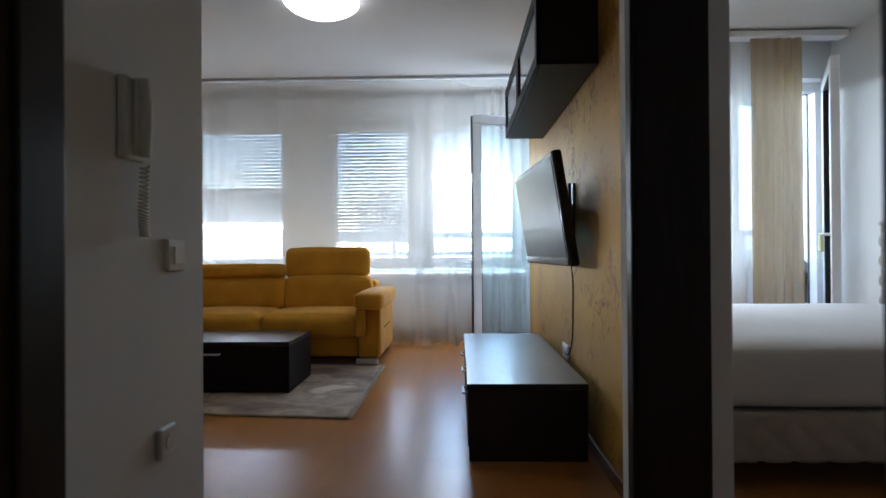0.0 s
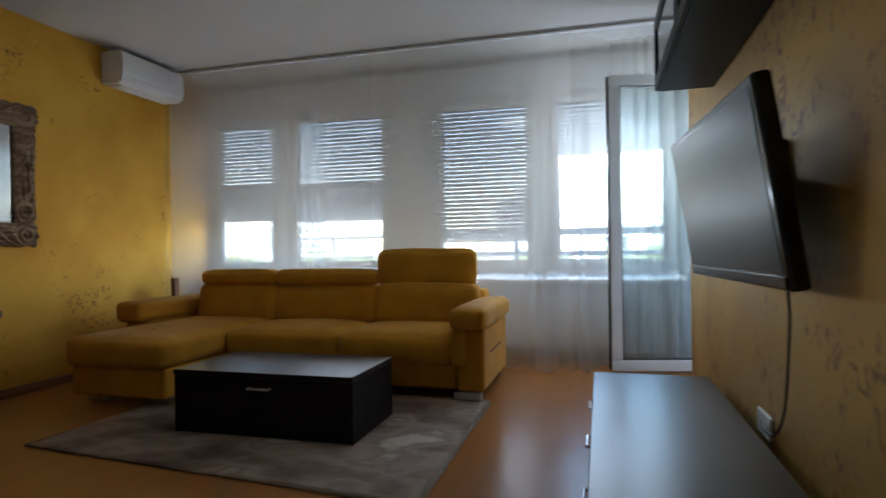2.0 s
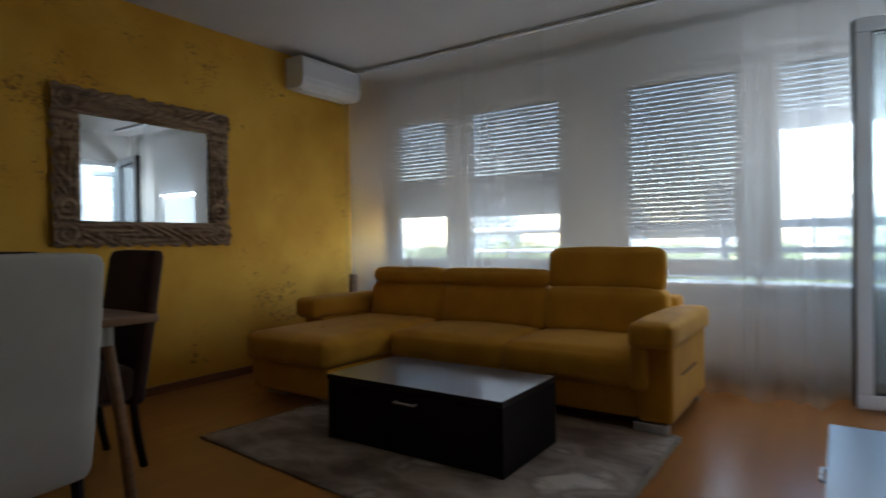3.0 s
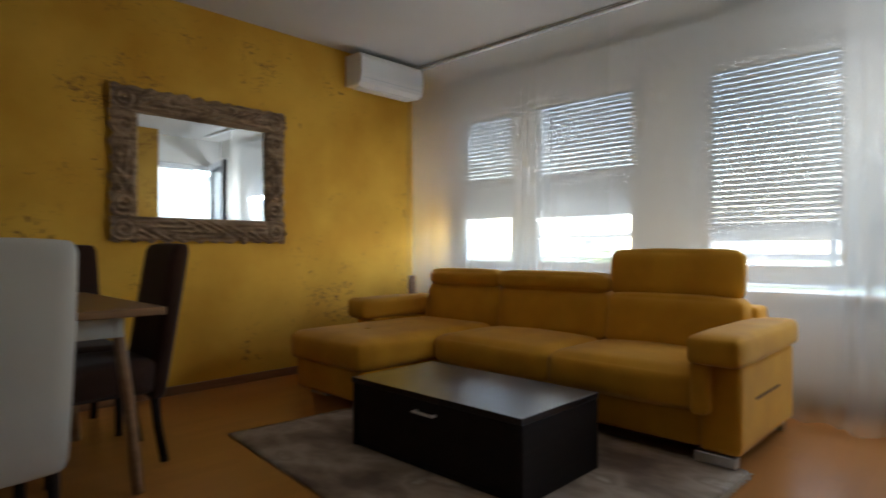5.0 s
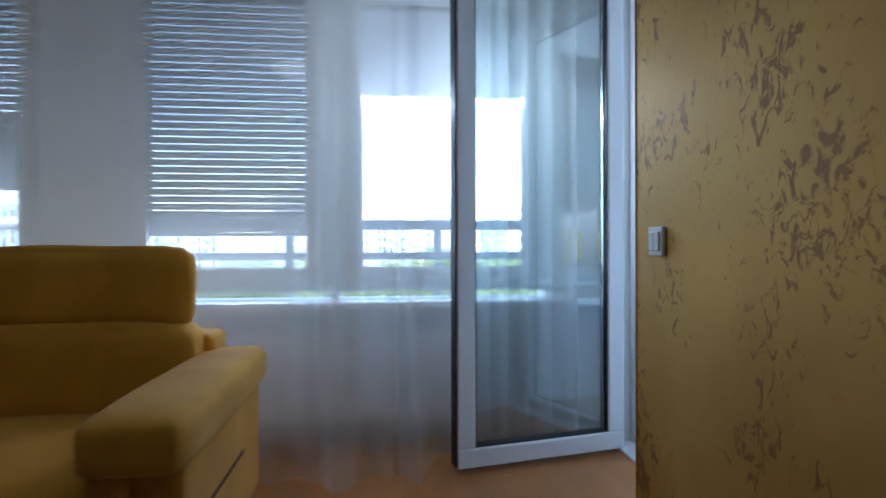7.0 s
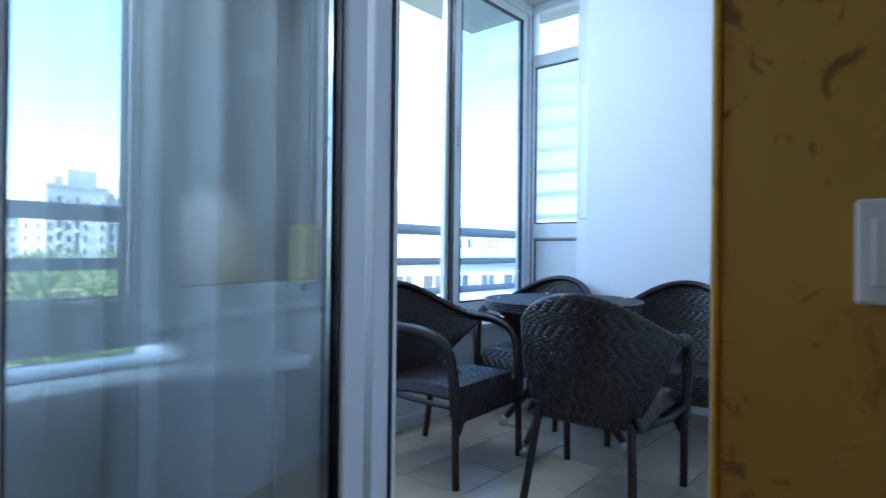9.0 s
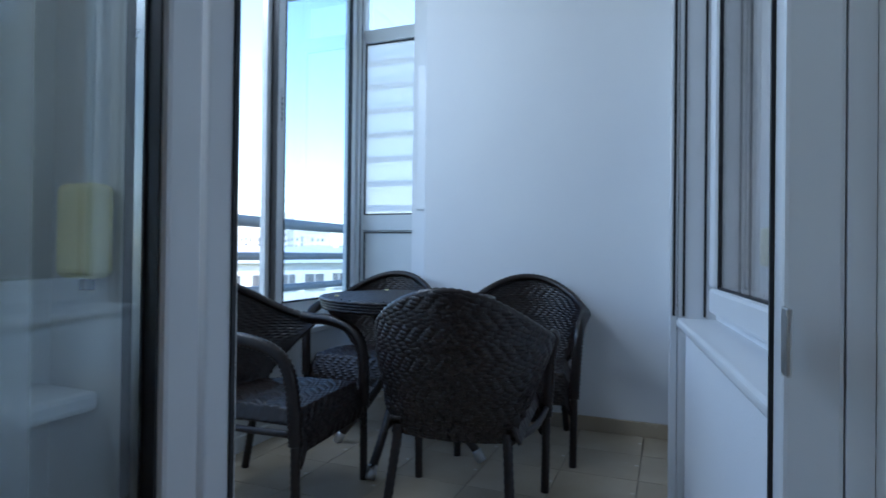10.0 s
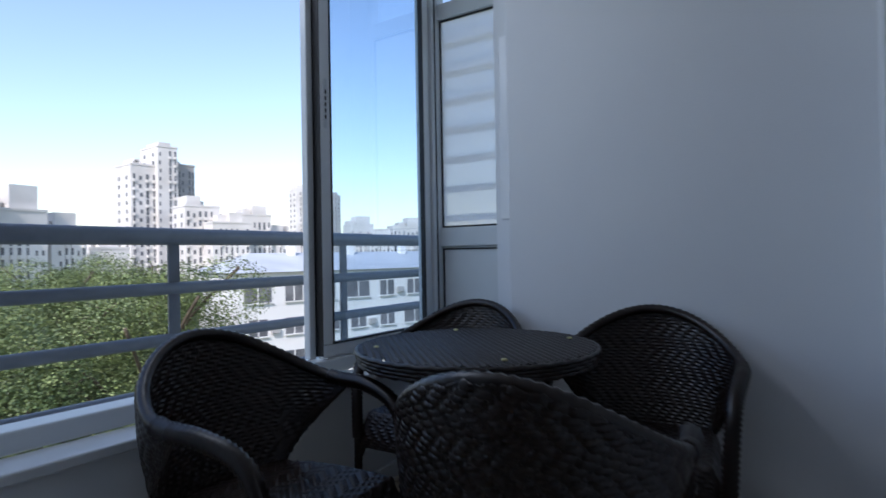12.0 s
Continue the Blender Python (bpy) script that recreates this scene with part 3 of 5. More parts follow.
for s_ in (-0.009, 0.009):
    p = box("pane", (0.085, W - 0.085, s_ - 0.002, s_ + 0.002, 0.105, 2.19), PANE_TINT, leaf)
    p.visible_shadow = False
box("spacer", (0.091, 0.097, -0.006, 0.006, 0.115, 2.18), STEEL, leaf, label="perforated metal glazing spacer")
box("edge_seal", (W, W + 0.006, -0.03, 0.03, 0.03, 2.265), GASKET, leaf)
hd = part("handle", sweep([(W - 0.045, -0.035, 1.07), (W - 0.045, -0.075, 1.07), (W - 0.045, -0.08, 1.06), (W - 0.045, -0.08, 0.95)], 0.011, 10), WHITEPLASTIC, leaf, "white lever handle", True)
box("rosette", (W - 0.06, W - 0.03, -0.043, -0.034, 1.0, 1.12), WHITEPLASTIC, leaf, 0.004)
for z in (0.18, 1.1, 2.0):
    part("hinge", lathe([(0.009, 0), (0.011, 0.004), (0.011, 0.096), (0.009, 0.1)], (-0.012, -0.036, z), 12), WHITEPLASTIC, leaf, smooth=True)
leaf.matrix_basis = pose(1.105, 5.65, 0, 0, 0, 180 + 12.2)

# ---- bedroom seen through its door ----
bw = thing("window_5", (1.95, 4.72, 0.75), "white plastic bedroom window onto the balcony", "", "", "structure")
frame_bars("window_frame", 1.40, 2.50, 0.705, 2.36, 4.70, 4.815, 0.065, PVC, bw)
frame_bars("sash", 1.455, 2.445, 0.76, 2.305, 4.74, 4.845, 0.08, PVC, bw, 0.012)
frame_bars("gasket", 1.533, 2.367, 0.838, 2.227, 4.815, 4.833, 0.007, GASKET, bw, 0)
p = box("pane", (1.535, 2.365, 4.821, 4.827, 0.84, 2.225), PANE, bw)
p.visible_shadow = False
bw.matrix_basis = SKEW @ Matrix.Translation(ORIGIN[bw.name])
bd = thing("door_4", (2.95, 4.72, 0), "white plastic frame of the bedroom balcony door", "", "", "structure")
frame_bars("door_frame", 2.512, 3.298, 0.0, 2.355, 4.80, 4.93, 0.07, PVC, bd)
for x0, x1 in ((2.512, 2.55), (3.26, 3.298)):
    box("shutter_guide", (x0, x1, 4.932, 4.955, 0.0, 2.355), PVC, bd, 0.003)
for y in (4.942, 4.912, 4.848):
    box("guide_slot", (2.5085, 2.5115, y - 0.004, y + 0.004, 0.74, 2.35), GASKET, bd)
frame_bars("gasket", 2.58, 3.23, 0.068, 2.288, 4.905, 4.924, 0.008, GASKET, bd, 0)
lf = thing("door_leaf", (0, 0, 0), "white plastic bedroom balcony door leaf, wide open", "door")
bm = bmesh.new()
for d in ((0, 0.78, 0.06, 0.14), (0, 0.78, 2.22, 2.30), (0, 0.08, 0.14, 2.22), (0.70, 0.78, 0.14, 2.22)):
    add_box(bm, d[0], d[1], -0.03, 0.03, d[2], d[3], 0.008, 2)
part("leaf_frame", bm, PVC, lf)
bm = bmesh.new()
for d in ((0.074, 0.706, 0.134, 0.145), (0.074, 0.706, 2.215, 2.226), (0.074, 0.085, 0.145, 2.215), (0.695, 0.706, 0.145, 2.215)):
    add_box(bm, d[0], d[1], -0.022, 0.022, d[2], d[3])
part("gasket", bm, GASKET, lf)
p = box("pane", (0.08, 0.70, -0.003, 0.003, 0.14, 2.22), PANE, lf)
p.visible_shadow = False
part("handle", sweep([(0.74, -0.03, 1.03), (0.74, -0.07, 1.03), (0.73, -0.075, 1.03), (0.63, -0.075, 1.03)], 0.011, 10), WHITEPLASTIC, lf, "white lever handle", True)
lf.matrix_basis = pose(3.19, 4.60, 0, 0, 0, 180 + 62)
strap_box((3.16, 4.605, 0.98), "y", "yellowed plastic shutter winder by the bedroom balcony door")


def drape(name, x0, x1, y, z0, z1, folds, amp, material, label, group=""):
    c = thing(name, ((x0 + x1) / 2, y, z0), label, "curtain", group)

    def f(u, v):
        x = x0 + (x1 - x0) * u
        a = amp * (0.35 + 0.65 * (1 - v)) * (0.6 + 0.8 * noise.noise((u * folds * 0.22, 0.3, 2.0)))
        ph = folds * 2 * math.pi * (u + 0.02 * math.sin(9 * u))
        return Vector((x + 0.25 * a * math.cos(ph) + 0.02 * (1 - v) * noise.noise((u * 9, v * 3, 1)), y + a * math.sin(ph), z0 + (z1 - z0) * v))
    part("cloth", sheet(int(folds * 14), 24, f), material, c, "", True)
    return c


drape("bedroom_curtain", 2.46, 2.86, 4.36, 0.05, 2.59, 5, 0.035, GOLDVOILE, "sheer gold curtain hanging at the bedroom window")
drape("bedroom_curtain", 1.30, 2.90, 4.46, 0.05, 2.59, 11, 0.03, BEDVOILE, "white voile curtain drawn across the bedroom window")
box_rail = setting("trim_bedroom_rail", (1.0, 3.2, 4.32, 4.44, 2.59, 2.638), PVC, "white bedroom curtain rail", 0.004)
bed = thing("bed", (2.2, 3.0, 0), "double bed with bare white mattress and tufted base", "bed")
cushion("mattress", (1.0, 3.10, 2.02, 3.85, 0.295, 0.55), MATTRESS, bed, 0.008, 0.05, "plain white mattress")


def tufted(x0, x1, z0, z1, y, step, depth, flip):
    """A quilted face with buttoned diamonds, standing along x or y."""
    def f(u, v):
        a, b = x0 + (x1 - x0) * u, z0 + (z1 - z0) * v
        k = abs(math.sin(math.pi * (a + b) / step)) * abs(math.sin(math.pi * (a - b) / step))
        o = y - depth * k ** 0.5
        return Vector((a, o, b)) if not flip else Vector((o, a, b))
    return f


part("tufted_base", sheet(150, 14, tufted(1.0, 3.1, 0.11, 0.295, 2.03, 0.13, 0.01, False), 0.03), TUFT, bed, "grey tufted fabric base", True)
box("base_core", (1.03, 3.08, 2.06, 3.84, 0.11, 0.293), TUFT, bed, 0.01)
for x, y in ((1.1, 2.2), (1.1, 3.7), (3.0, 2.2), (3.0, 3.7)):
    part("leg", lathe([(0.025, 0), (0.035, 0.02), (0.035, 0.11)], (x, y, 0), 12), WENGE, bed, smooth=True)
part("headboard", sheet(90, 50, tufted(2.02, 3.90, 0.3, 1.12, 3.18, 0.14, 0.035, True), 0.05), TUFT, bed, "grey diamond-tufted headboard", True)

# ---- living room ----
lampring = thing("ceiling_lamp", (-0.77, 3.65, H), "round white opal glass ceiling lamp, lit", "lamp")
part("base_ring", lathe([(0.20, -0.035), (0.235, -0.03), (0.235, 0.0), (0.20, 0.0)], (-0.77, 3.65, H), 40), WHITEPLASTIC, lampring, smooth=True)
part("shade", lathe([(0.02, -0.115), (0.10, -0.108), (0.17, -0.09), (0.22, -0.065), (0.25, -0.04), (0.255, -0.03)], (-0.77, 3.65, H), 48), LAMPGLASS, lampring, "glowing opal glass bowl", True)

# sheer curtain along the whole window wall
curtain = thing("sheer_curtain", (-1.5, 5.43, 0), "floor-length white voile curtain across the window wall", "curtain")


def voile(u, v):
    x = -3.66 + 4.56 * u
    y = 5.43 + 0.27 * max(0.0, min(1.0, (x - 0.02) / 0.30)) ** 1.2
    g = 0.08 + 0.45 * max(0.0, noise.noise((x * 1.3, 0.0, 4.0)) + 0.1)
    for c, wd in ((-0.22, 0.12), (0.10, 0.10), (-2.3, 0.18), (-3.45, 0.15)):
        g += 1.1 * math.exp(-((x - c) / wd) ** 2)
    a = 0.013 * g * (0.15 + 1.5 * (1 - v) ** 1.3)
    ph = 2 * math.pi * (x * 4.4 + 0.9 * math.sin(x * 2.7) + 0.5 * noise.noise((x * 3.1, 0.7, 0.0))) + 0.5 * noise.noise((x * 2, v * 2.0, 0.0))
    a += 0.03 * max(0.0, min(1.0, (x - 0.38) / 0.2)) * (0.5 + 0.5 * (1 - v))
    ph += 2 * math.pi * 4.5 * max(0.0, x - 0.38)
    flare = max(0.0, 0.07 - v) / 0.07
    puddle = sum(math.exp(-((x - c) / 0.055) ** 2) for c in (-0.20, 0.13, -2.9))
    yy = y - 0.16 * puddle * max(0.0, 1 - v / 0.5) ** 1.6 + a * math.sin(ph) - 0.05 * flare ** 2 * (0.5 + 0.5 * math.sin(ph))
    return Vector((x + 0.35 * a * math.cos(ph), yy, 0.012 + 0.02 * abs(math.sin(ph * 0.5)) * flare + 2.613 * v))


part("cloth", sheet(620, 44, voile), VOILE, curtain, "", True)


def overlap(u, v):
    x = -3.655 + 2.05 * u
    a = 0.004 + 0.022 * (1 - v) ** 0.8 * (0.6 + 0.5 * noise.noise((x * 2.1, 0.0, 8.0)))
    ph = 2 * math.pi * (x * 6.2 + 0.6 * math.sin(x * 3.3) + 0.12 * noise.noise((x * 3, v * 1.5, 5.0)))
    return Vector((x + 0.3 * a * math.cos(ph), 5.365 + a * math.sin(ph), 0.02 + 2.604 * v))


part("cloth", sheet(420, 36, overlap), VOILE_FINE, curtain, "", True)
setting("trim_curtain_track", (-3.67, 0.755, 5.40, 5.46, 2.626, 2.654), PVC, "white ceiling curtain track", 0.003)
bm = sweep([(-3.66, 5.398, 2.64), (0.74, 5.398, 2.64)], 0.002, 6)
setting_line = tagged(part("trim_track_cord", bm, GAP, None), "thin dark line of the curtain track", "", "", "structure")

rad = thing("radiator", (-0.22, 5.90, 0.1), "white panel radiator under the window", "radiator")
box("front_panel", (-0.80, 0.37, 5.855, 5.875, 0.12, 0.56), RADWHITE, rad, 0.008)
box("rear_panel", (-0.80, 0.37, 5.945, 5.965, 0.12, 0.56), RADWHITE, rad, 0.008)
for k in range(20):
    x = -0.775 + k * 0.0585
    box("rib", (x, x + 0.022, 5.849, 5.8545, 0.15, 0.53), RADWHITE, rad, 0.002)
for k in range(6):
    x = -0.78 + k * 0.193
    box("grille_bar", (x, x + 0.165, 5.878, 5.942, 0.548, 0.556), BLACKMETAL, rad, 0.001)
for x in (-0.6, 0.17):
    box("bracket", (x, x + 0.03, 5.966, 5.999, 0.15, 0.5), RADWHITE, rad)

# sofa
sofa = thing("corner_sofa", (-1.9, 4.7, 0), "mustard yellow microfibre corner sofa with chaise", "sofa")
box("plinth", (-2.33, -0.52, 4.50, 5.28, 0.05, 0.075), GAP, sofa)
box("seat_base", (-2.36, -0.67, 4.43, 5.30, 0.075, 0.245), SOFA, sofa, 0.02, 3)
box("chaise_base", (-3.08, -2.362, 3.83, 5.30, 0.065, 0.26), SOFA, sofa, 0.025, 3)
cushion("chaise_cushion", (-3.10, -2.34, 3.79, 5.06, 0.25, 0.435), SOFA, sofa, 0.018, 0.05)
cushion("seat_cushion", (-2.335, -1.47, 4.37, 5.06, 0.235, 0.425), SOFA, sofa, 0.022, 0.06)
cushion("seat_cushion", (-1.465, -0.675, 4.37, 5.06, 0.235, 0.425), SOFA, sofa, 0.022, 0.06)
box("back_frame", (-3.06, -0.62, 5.14, 5.34, 0.075, 0.66), SOFA, sofa, 0.03, 3)
for a, b in ((-3.04, -2.31), (-2.305, -1.455), (-1.45, -0.665)):
    cushion("back_cushion", (a, b, 4.98, 5.17, 0.40, 0.70), SOFA, sofa, 0.018, 0.045, shear=0.16)
for a, b in ((-3.03, -2.33), (-2.325, -1.46)):
    cushion("headrest", (a, b, 5.02, 5.19, 0.695, 0.815), SOFA, sofa, 0.012, 0.05)
cushion("headrest", (-1.465, -0.69, 5.08, 5.18, 0.69, 0.965), SOFA, sofa, 0.012, 0.045, "headrest folded upright", 0.1)
box("arm_body", (-0.668, -0.485, 4.41, 5.28, 0.065, 0.475), SOFA, sofa, 0.03, 3)
cushion("arm_pad", (-0.685, -0.455, 4.30, 5.27, 0.468, 0.60), SOFA, sofa, 0.006, 0.035)
box("arm_pad_front", (-0.682, -0.60, 4.335, 4.43, 0.24, 0.475), SOFA, sofa, 0.028, 3)
box("arm_slot", (-0.487, -0.4825, 4.62, 5.0, 0.285, 0.297), GAP, sofa, rot=Euler((0.0, 0, 0)))
cushion("far_arm", (-3.32, -3.09, 4.42, 5.25, 0.45, 0.60), SOFA, sofa, 0.006, 0.04)
box("far_arm_body", (-3.30, -3.10, 4.50, 5.27, 0.065, 0.455), SOFA, sofa, 0.03, 3)
for x, y in ((-0.60, 4.45), (-0.60, 5.2), (-3.2, 5.2), (-2.95, 3.95), (-2.45, 3.95)):
    box("foot", (x - 0.09, x + 0.09, y - 0.03, y + 0.03, 0.012, 0.062), STEEL, sofa, 0.006, label="chromed steel foot")
for x, y in ((-2.72, 4.15), (-2.72, 4.55), (-1.9, 4.75), (-1.07, 4.75)):
    part("tuft_button", lathe([(0.012, 0.0), (0.014, 0.006), (0.006, 0.010)], (x, y, 0.4445 if x < -2.4 else 0.4365), 12), SOFA, sofa, smooth=True)

board = thing("wooden_board", (-3.45, 5.2, 0), "small brown wooden board leaning behind the sofa arm", "board")
box("panel", (-3.47, -3.445, 5.225, 5.275, 0.0, 0.745), TABLEWOOD, board, 0.004)
box("front_edge", (-3.475, -3.44, 5.20, 5.223, 0.0, 0.745), SKIRT, board, 0.004)

# coffee table
ct = thing("coffee_table", (-1.47, 3.755, 0), "low dark wenge coffee table with a drawer", "coffee table")
box("top", (-1.995, -0.955, 3.475, 4.04, 0.318, 0.345), WENGE_TOP, ct, 0.003)
box("body_side", (-0.985, -0.958, 3.482, 4.035, 0.012, 0.317), WENGE, ct, 0.002)
box("body_side", (-1.992, -1.965, 3.482, 4.035, 0.012, 0.317), WENGE, ct, 0.002)
box("bottom_panel", (-1.964, -0.986, 3.49, 4.03, 0.012, 0.04), WENGE, ct, 0.002)
box("back_panel", (-1.964, -0.986, 4.005, 4.03, 0.041, 0.316), WENGE, ct, 0.002)
dr = box("drawer_front", (-1.962, -0.988, 3.484, 3.503, 0.045, 0.314), WENGE, ct, 0.002)
part("handle", sweep([(-1.53, 3.484, 0.265), (-1.53, 3.462, 0.265), (-1.525, 3.46, 0.265), (-1.42, 3.46, 0.265), (-1.415, 3.462, 0.265), (-1.415, 3.484, 0.265)], 0.007, 8), STEEL, dr, "brushed steel bar handle", True)

# rug
rug = thing("rug", (-1.45, 3.7, 0), "worn grey-brown distressed rug with short fringes", "rug")
bm = bmesh.new()
g = [(-2.60, 3.13), (-0.47, 2.925), (-0.475, 4.46), (-2.45, 4.62)]


def rug_f(u, v):
    p = Vector(g[0]).lerp(Vector(g[1]), u).lerp(Vector(g[3]).lerp(Vector(g[2]), u), v)
    return Vector((p.x, p.y, 0.0105 + 0.0015 * noise.noise((p.x * 4, p.y * 4, 0))))


part("carpet", sheet(60, 40, rug_f, 0.008), RUG, rug, smooth=True)
bm = bmesh.new()
for k in range(150):
    y = 2.93 + k * 0.0102
    for side, x in ((1, -0.472), (-1, -2.58 + 0.085 * (y - 3.1) / 1.5)):
        if side < 0 and y < 3.14:
            continue
        add_box(bm, *sorted((x, x + side * random.uniform(0.018, 0.032))), y, y + 0.005, 0.003, 0.006, rot=Euler((0, 0, random.uniform(-0.3, 0.3))))
tagged(part("fringe", bm, FRINGE, rug, "cream yarn fringe"), kind="stuff")

# television wall
tb = thing("tv_bench", (0.44, 3.05, 0), "low dark wenge television bench with drawers", "tv bench")
box("top", (0.182, 0.712, 2.285, 3.86, 0.315, 0.342), WENGE_TOP, tb, 0.003)
box("end_panel", (0.19, 0.71, 2.292, 2.318, 0.0, 0.314), WENGE, tb, 0.002)
box("end_panel", (0.19, 0.71, 3.828, 3.854, 0.0, 0.314), WENGE, tb, 0.002)
box("back_panel", (0.69, 0.71, 2.319, 3.827, 0.0, 0.314), WENGE, tb, 0.002)
box("floor_panel", (0.20, 0.689, 2.319, 3.827, 0.02, 0.05), WENGE, tb, 0.002)
for k in range(3):
    a = 2.322 + k * 0.502
    d = box("drawer_front", (0.186, 0.204, a, a + 0.498, 0.055, 0.311), WENGE, tb, 0.002)
    part("handle", sweep([(0.186, a + 0.19, 0.25), (0.168, a + 0.19, 0.25), (0.166, a + 0.195, 0.25), (0.166, a + 0.30, 0.25), (0.168, a + 0.305, 0.25), (0.186, a + 0.305, 0.25)], 0.006, 8), STEEL, d, "brushed steel bar handle", True)

wc = thing("wall_cabinet", (0.63, 3.1, 1.74), "dark wenge wall cabinet with glazed flap doors", "wall cabinet")
box("carcass_bottom", (0.515, 0.763, 2.27, 3.93, 1.735, 1.76), WENGE, wc, 0.002)
box("carcass_top", (0.515, 0.763, 2.27, 3.93, 2.055, 2.08), WENGE, wc, 0.002)
box("end_panel", (0.515, 0.763, 2.27, 2.295, 1.761, 2.054), WENGE, wc, 0.002)
box("end_panel", (0.515, 0.763, 3.905, 3.93, 1.761, 2.054), WENGE, wc, 0.002)
box("divider", (0.53, 0.763, 3.09, 3.11, 1.761, 2.054), WENGE, wc)
box("back_panel", (0.75, 0.762, 2.296, 3.904, 1.761, 2.054), WENGE, wc)
for a, b in ((2.272, 3.098), (3.102, 3.928)):
    d = frame_bars("door", a, b, 1.737, 2.078, 0.494, 0.513, 0.055, WENGE, wc, 0.002, "y")
    p = box("pane", (0.502, 0.506, a + 0.054, b - 0.054, 1.79, 2.025), CAB_GLASS, d)

tv = thing("television", (0, 0, 0), "black flat television on a tilting wall bracket", "television")
box("cabinet", (-0.525, 0.525, -0.035, 0.015, -0.275, 0.275), BLACKGLOSS, tv, 0.012, 3)
box("back_shell", (-0.30, 0.30, 0.0145, 0.055, -0.18, 0.18), BLACKMETAL, tv, 0.02, 3)
box("screen", (-0.495, 0.495, -0.0375, -0.034, -0.228, 0.25), SCREEN, tv, 0.001)
box("lower_bezel", (-0.51, 0.51, -0.040, -0.034, -0.268, -0.234), BLACKGLOSS, tv, 0.004)
tv.matrix_basis = Matrix.Translation((0.624, 2.965, 1.124)) @ Euler((0, 0, radians(-86.2))).to_matrix().to_4x4() @ Euler((radians(9), 0, 0)).to_matrix().to_4x4()
br = thing("tv_bracket", (0.72, 2.91, 1.1), "black metal tilting television bracket on the wall", "bracket")
box("wall_plate", (0.752, 0.763, 2.80, 3.02, 1.0, 1.28), BLACKMETAL, br, 0.002)
for y in (2.72, 3.08):
    box("rail", (0.715, 0.728, y, y + 0.03, 0.98, 1.27), BLACKMETAL, br, 0.002)
box("arm", (0.70, 0.752, 2.86, 2.95, 1.08, 1.18), BLACKMETAL, br, 0.004)
cab = thing("tv_cable", (0.74, 2.9, 0.35), "thin dark cable hanging from the television", "cable")
part("cord", sweep([(0.70, 2.60, 0.86), (0.715, 2.63, 0.78), (0.728, 2.70, 0.62), (0.742, 2.79, 0.47), (0.744, 2.87, 0.385), (0.744, 2.95, 0.352), (0.746, 3.03, 0.351)], 0.004, 8), CABLE, cab, smooth=True)
so = thing("wall_socket", (0.765, 3.07, 0.35), "white double wall socket behind the bench", "socket")
box("plate", (0.752, 0.7645, 2.99, 3.15, 0.312, 0.392), WHITEPLASTIC, so, 0.003)
for y in (3.03, 3.11):
    part("outlet", sweep([(0.7515, y, 0.352), (0.7485, y, 0.352)], 0.02, 16), SHUTTER, so)
sw = thing("light_switch", (0.763, 4.59, 0.983), "white double rocker light switch on gold plaster", "light switch", "light switches")
box("plate", (0.752, 0.764, 4.549, 4.634, 0.941, 1.025), WHITEPLASTIC, sw, 0.004, 3)
box("rocker", (0.746, 0.7515, 4.561, 4.591, 0.956, 1.010), WHITEPLASTIC, sw, 0.002)
box("rocker", (0.746, 0.7515, 4.592, 4.622, 0.956, 1.010), WHITEPLASTIC, sw, 0.002)

# air conditioner
ac = thing("air_conditioner", (-3.58, 5.06, 2.5), "white split air conditioner high on the gold wall", "air conditioner")
def ac_profile(y):
    return [Vector((x, y, z)) for x, z in ((-3.678, 2.355), (-3.52, 2.345), (-3.475, 2.37), (-3.46, 2.44), (-3.462, 2.57), (-3.475, 2.605), (-3.50, 2.615), (-3.678, 2.615))]
bm = bmesh.new()
rows = [[bm.verts.new(p) for p in ac_profile(y)] for y in (4.68, 4.686, 5.384, 5.39)]
for r in (rows[0], rows[-1]):
    for v in r:
        v.co += (Vector((-3.56, v.co.y, 2.48)) - v.co) * 0.03
for a, b in zip(rows, rows[1:]):
    for k in range(8):
        bm.faces.new((a[k], a[(k + 1) % 8], b[(k + 1) % 8], b[k]))
bm.faces.new(rows[0])
bm.faces.new(rows[-1][::-1])
bmesh.ops.recalc_face_normals(bm, faces=bm.faces[:])
part("casing", bm, WHITEPLASTIC, ac)
box("air_flap", (-3.645, -3.53, 4.73, 5.34, 2.337, 2.3445), WHITEPLASTIC, ac, 0.003)
box("front_seam", (-3.4625, -3.4585, 4.70, 5.37, 2.402, 2.406), SHUTTER, ac)

# mirror with carved frame
mi = thing("mirror", (-3.66, 3.47, 1.52), "square mirror in a broad carved wooden frame", "mirror")
box("backing", (-3.678, -3.668, 2.93, 4.02, 1.09, 1.95), CARVED, mi)
box("glass", (-3.667, -3.664, 3.02, 3.93, 1.175, 1.865), MIRROR, mi, label="clear mirror glass")


def carve(a, b):
    """Relief of scrolls and leaves: a along the bar, b across it, both in metres."""
    s = 0.5 + 0.5 * math.sin(a * 46 + 5.5 * math.sin(b * 38 + a * 9))
    t = noise.noise((a * 17, b * 26, 3.0))
    c = noise.noise((a * 41, b * 41, 7.0))
    return 0.034 * s * (0.6 + 0.5 * t) + 0.012 * c


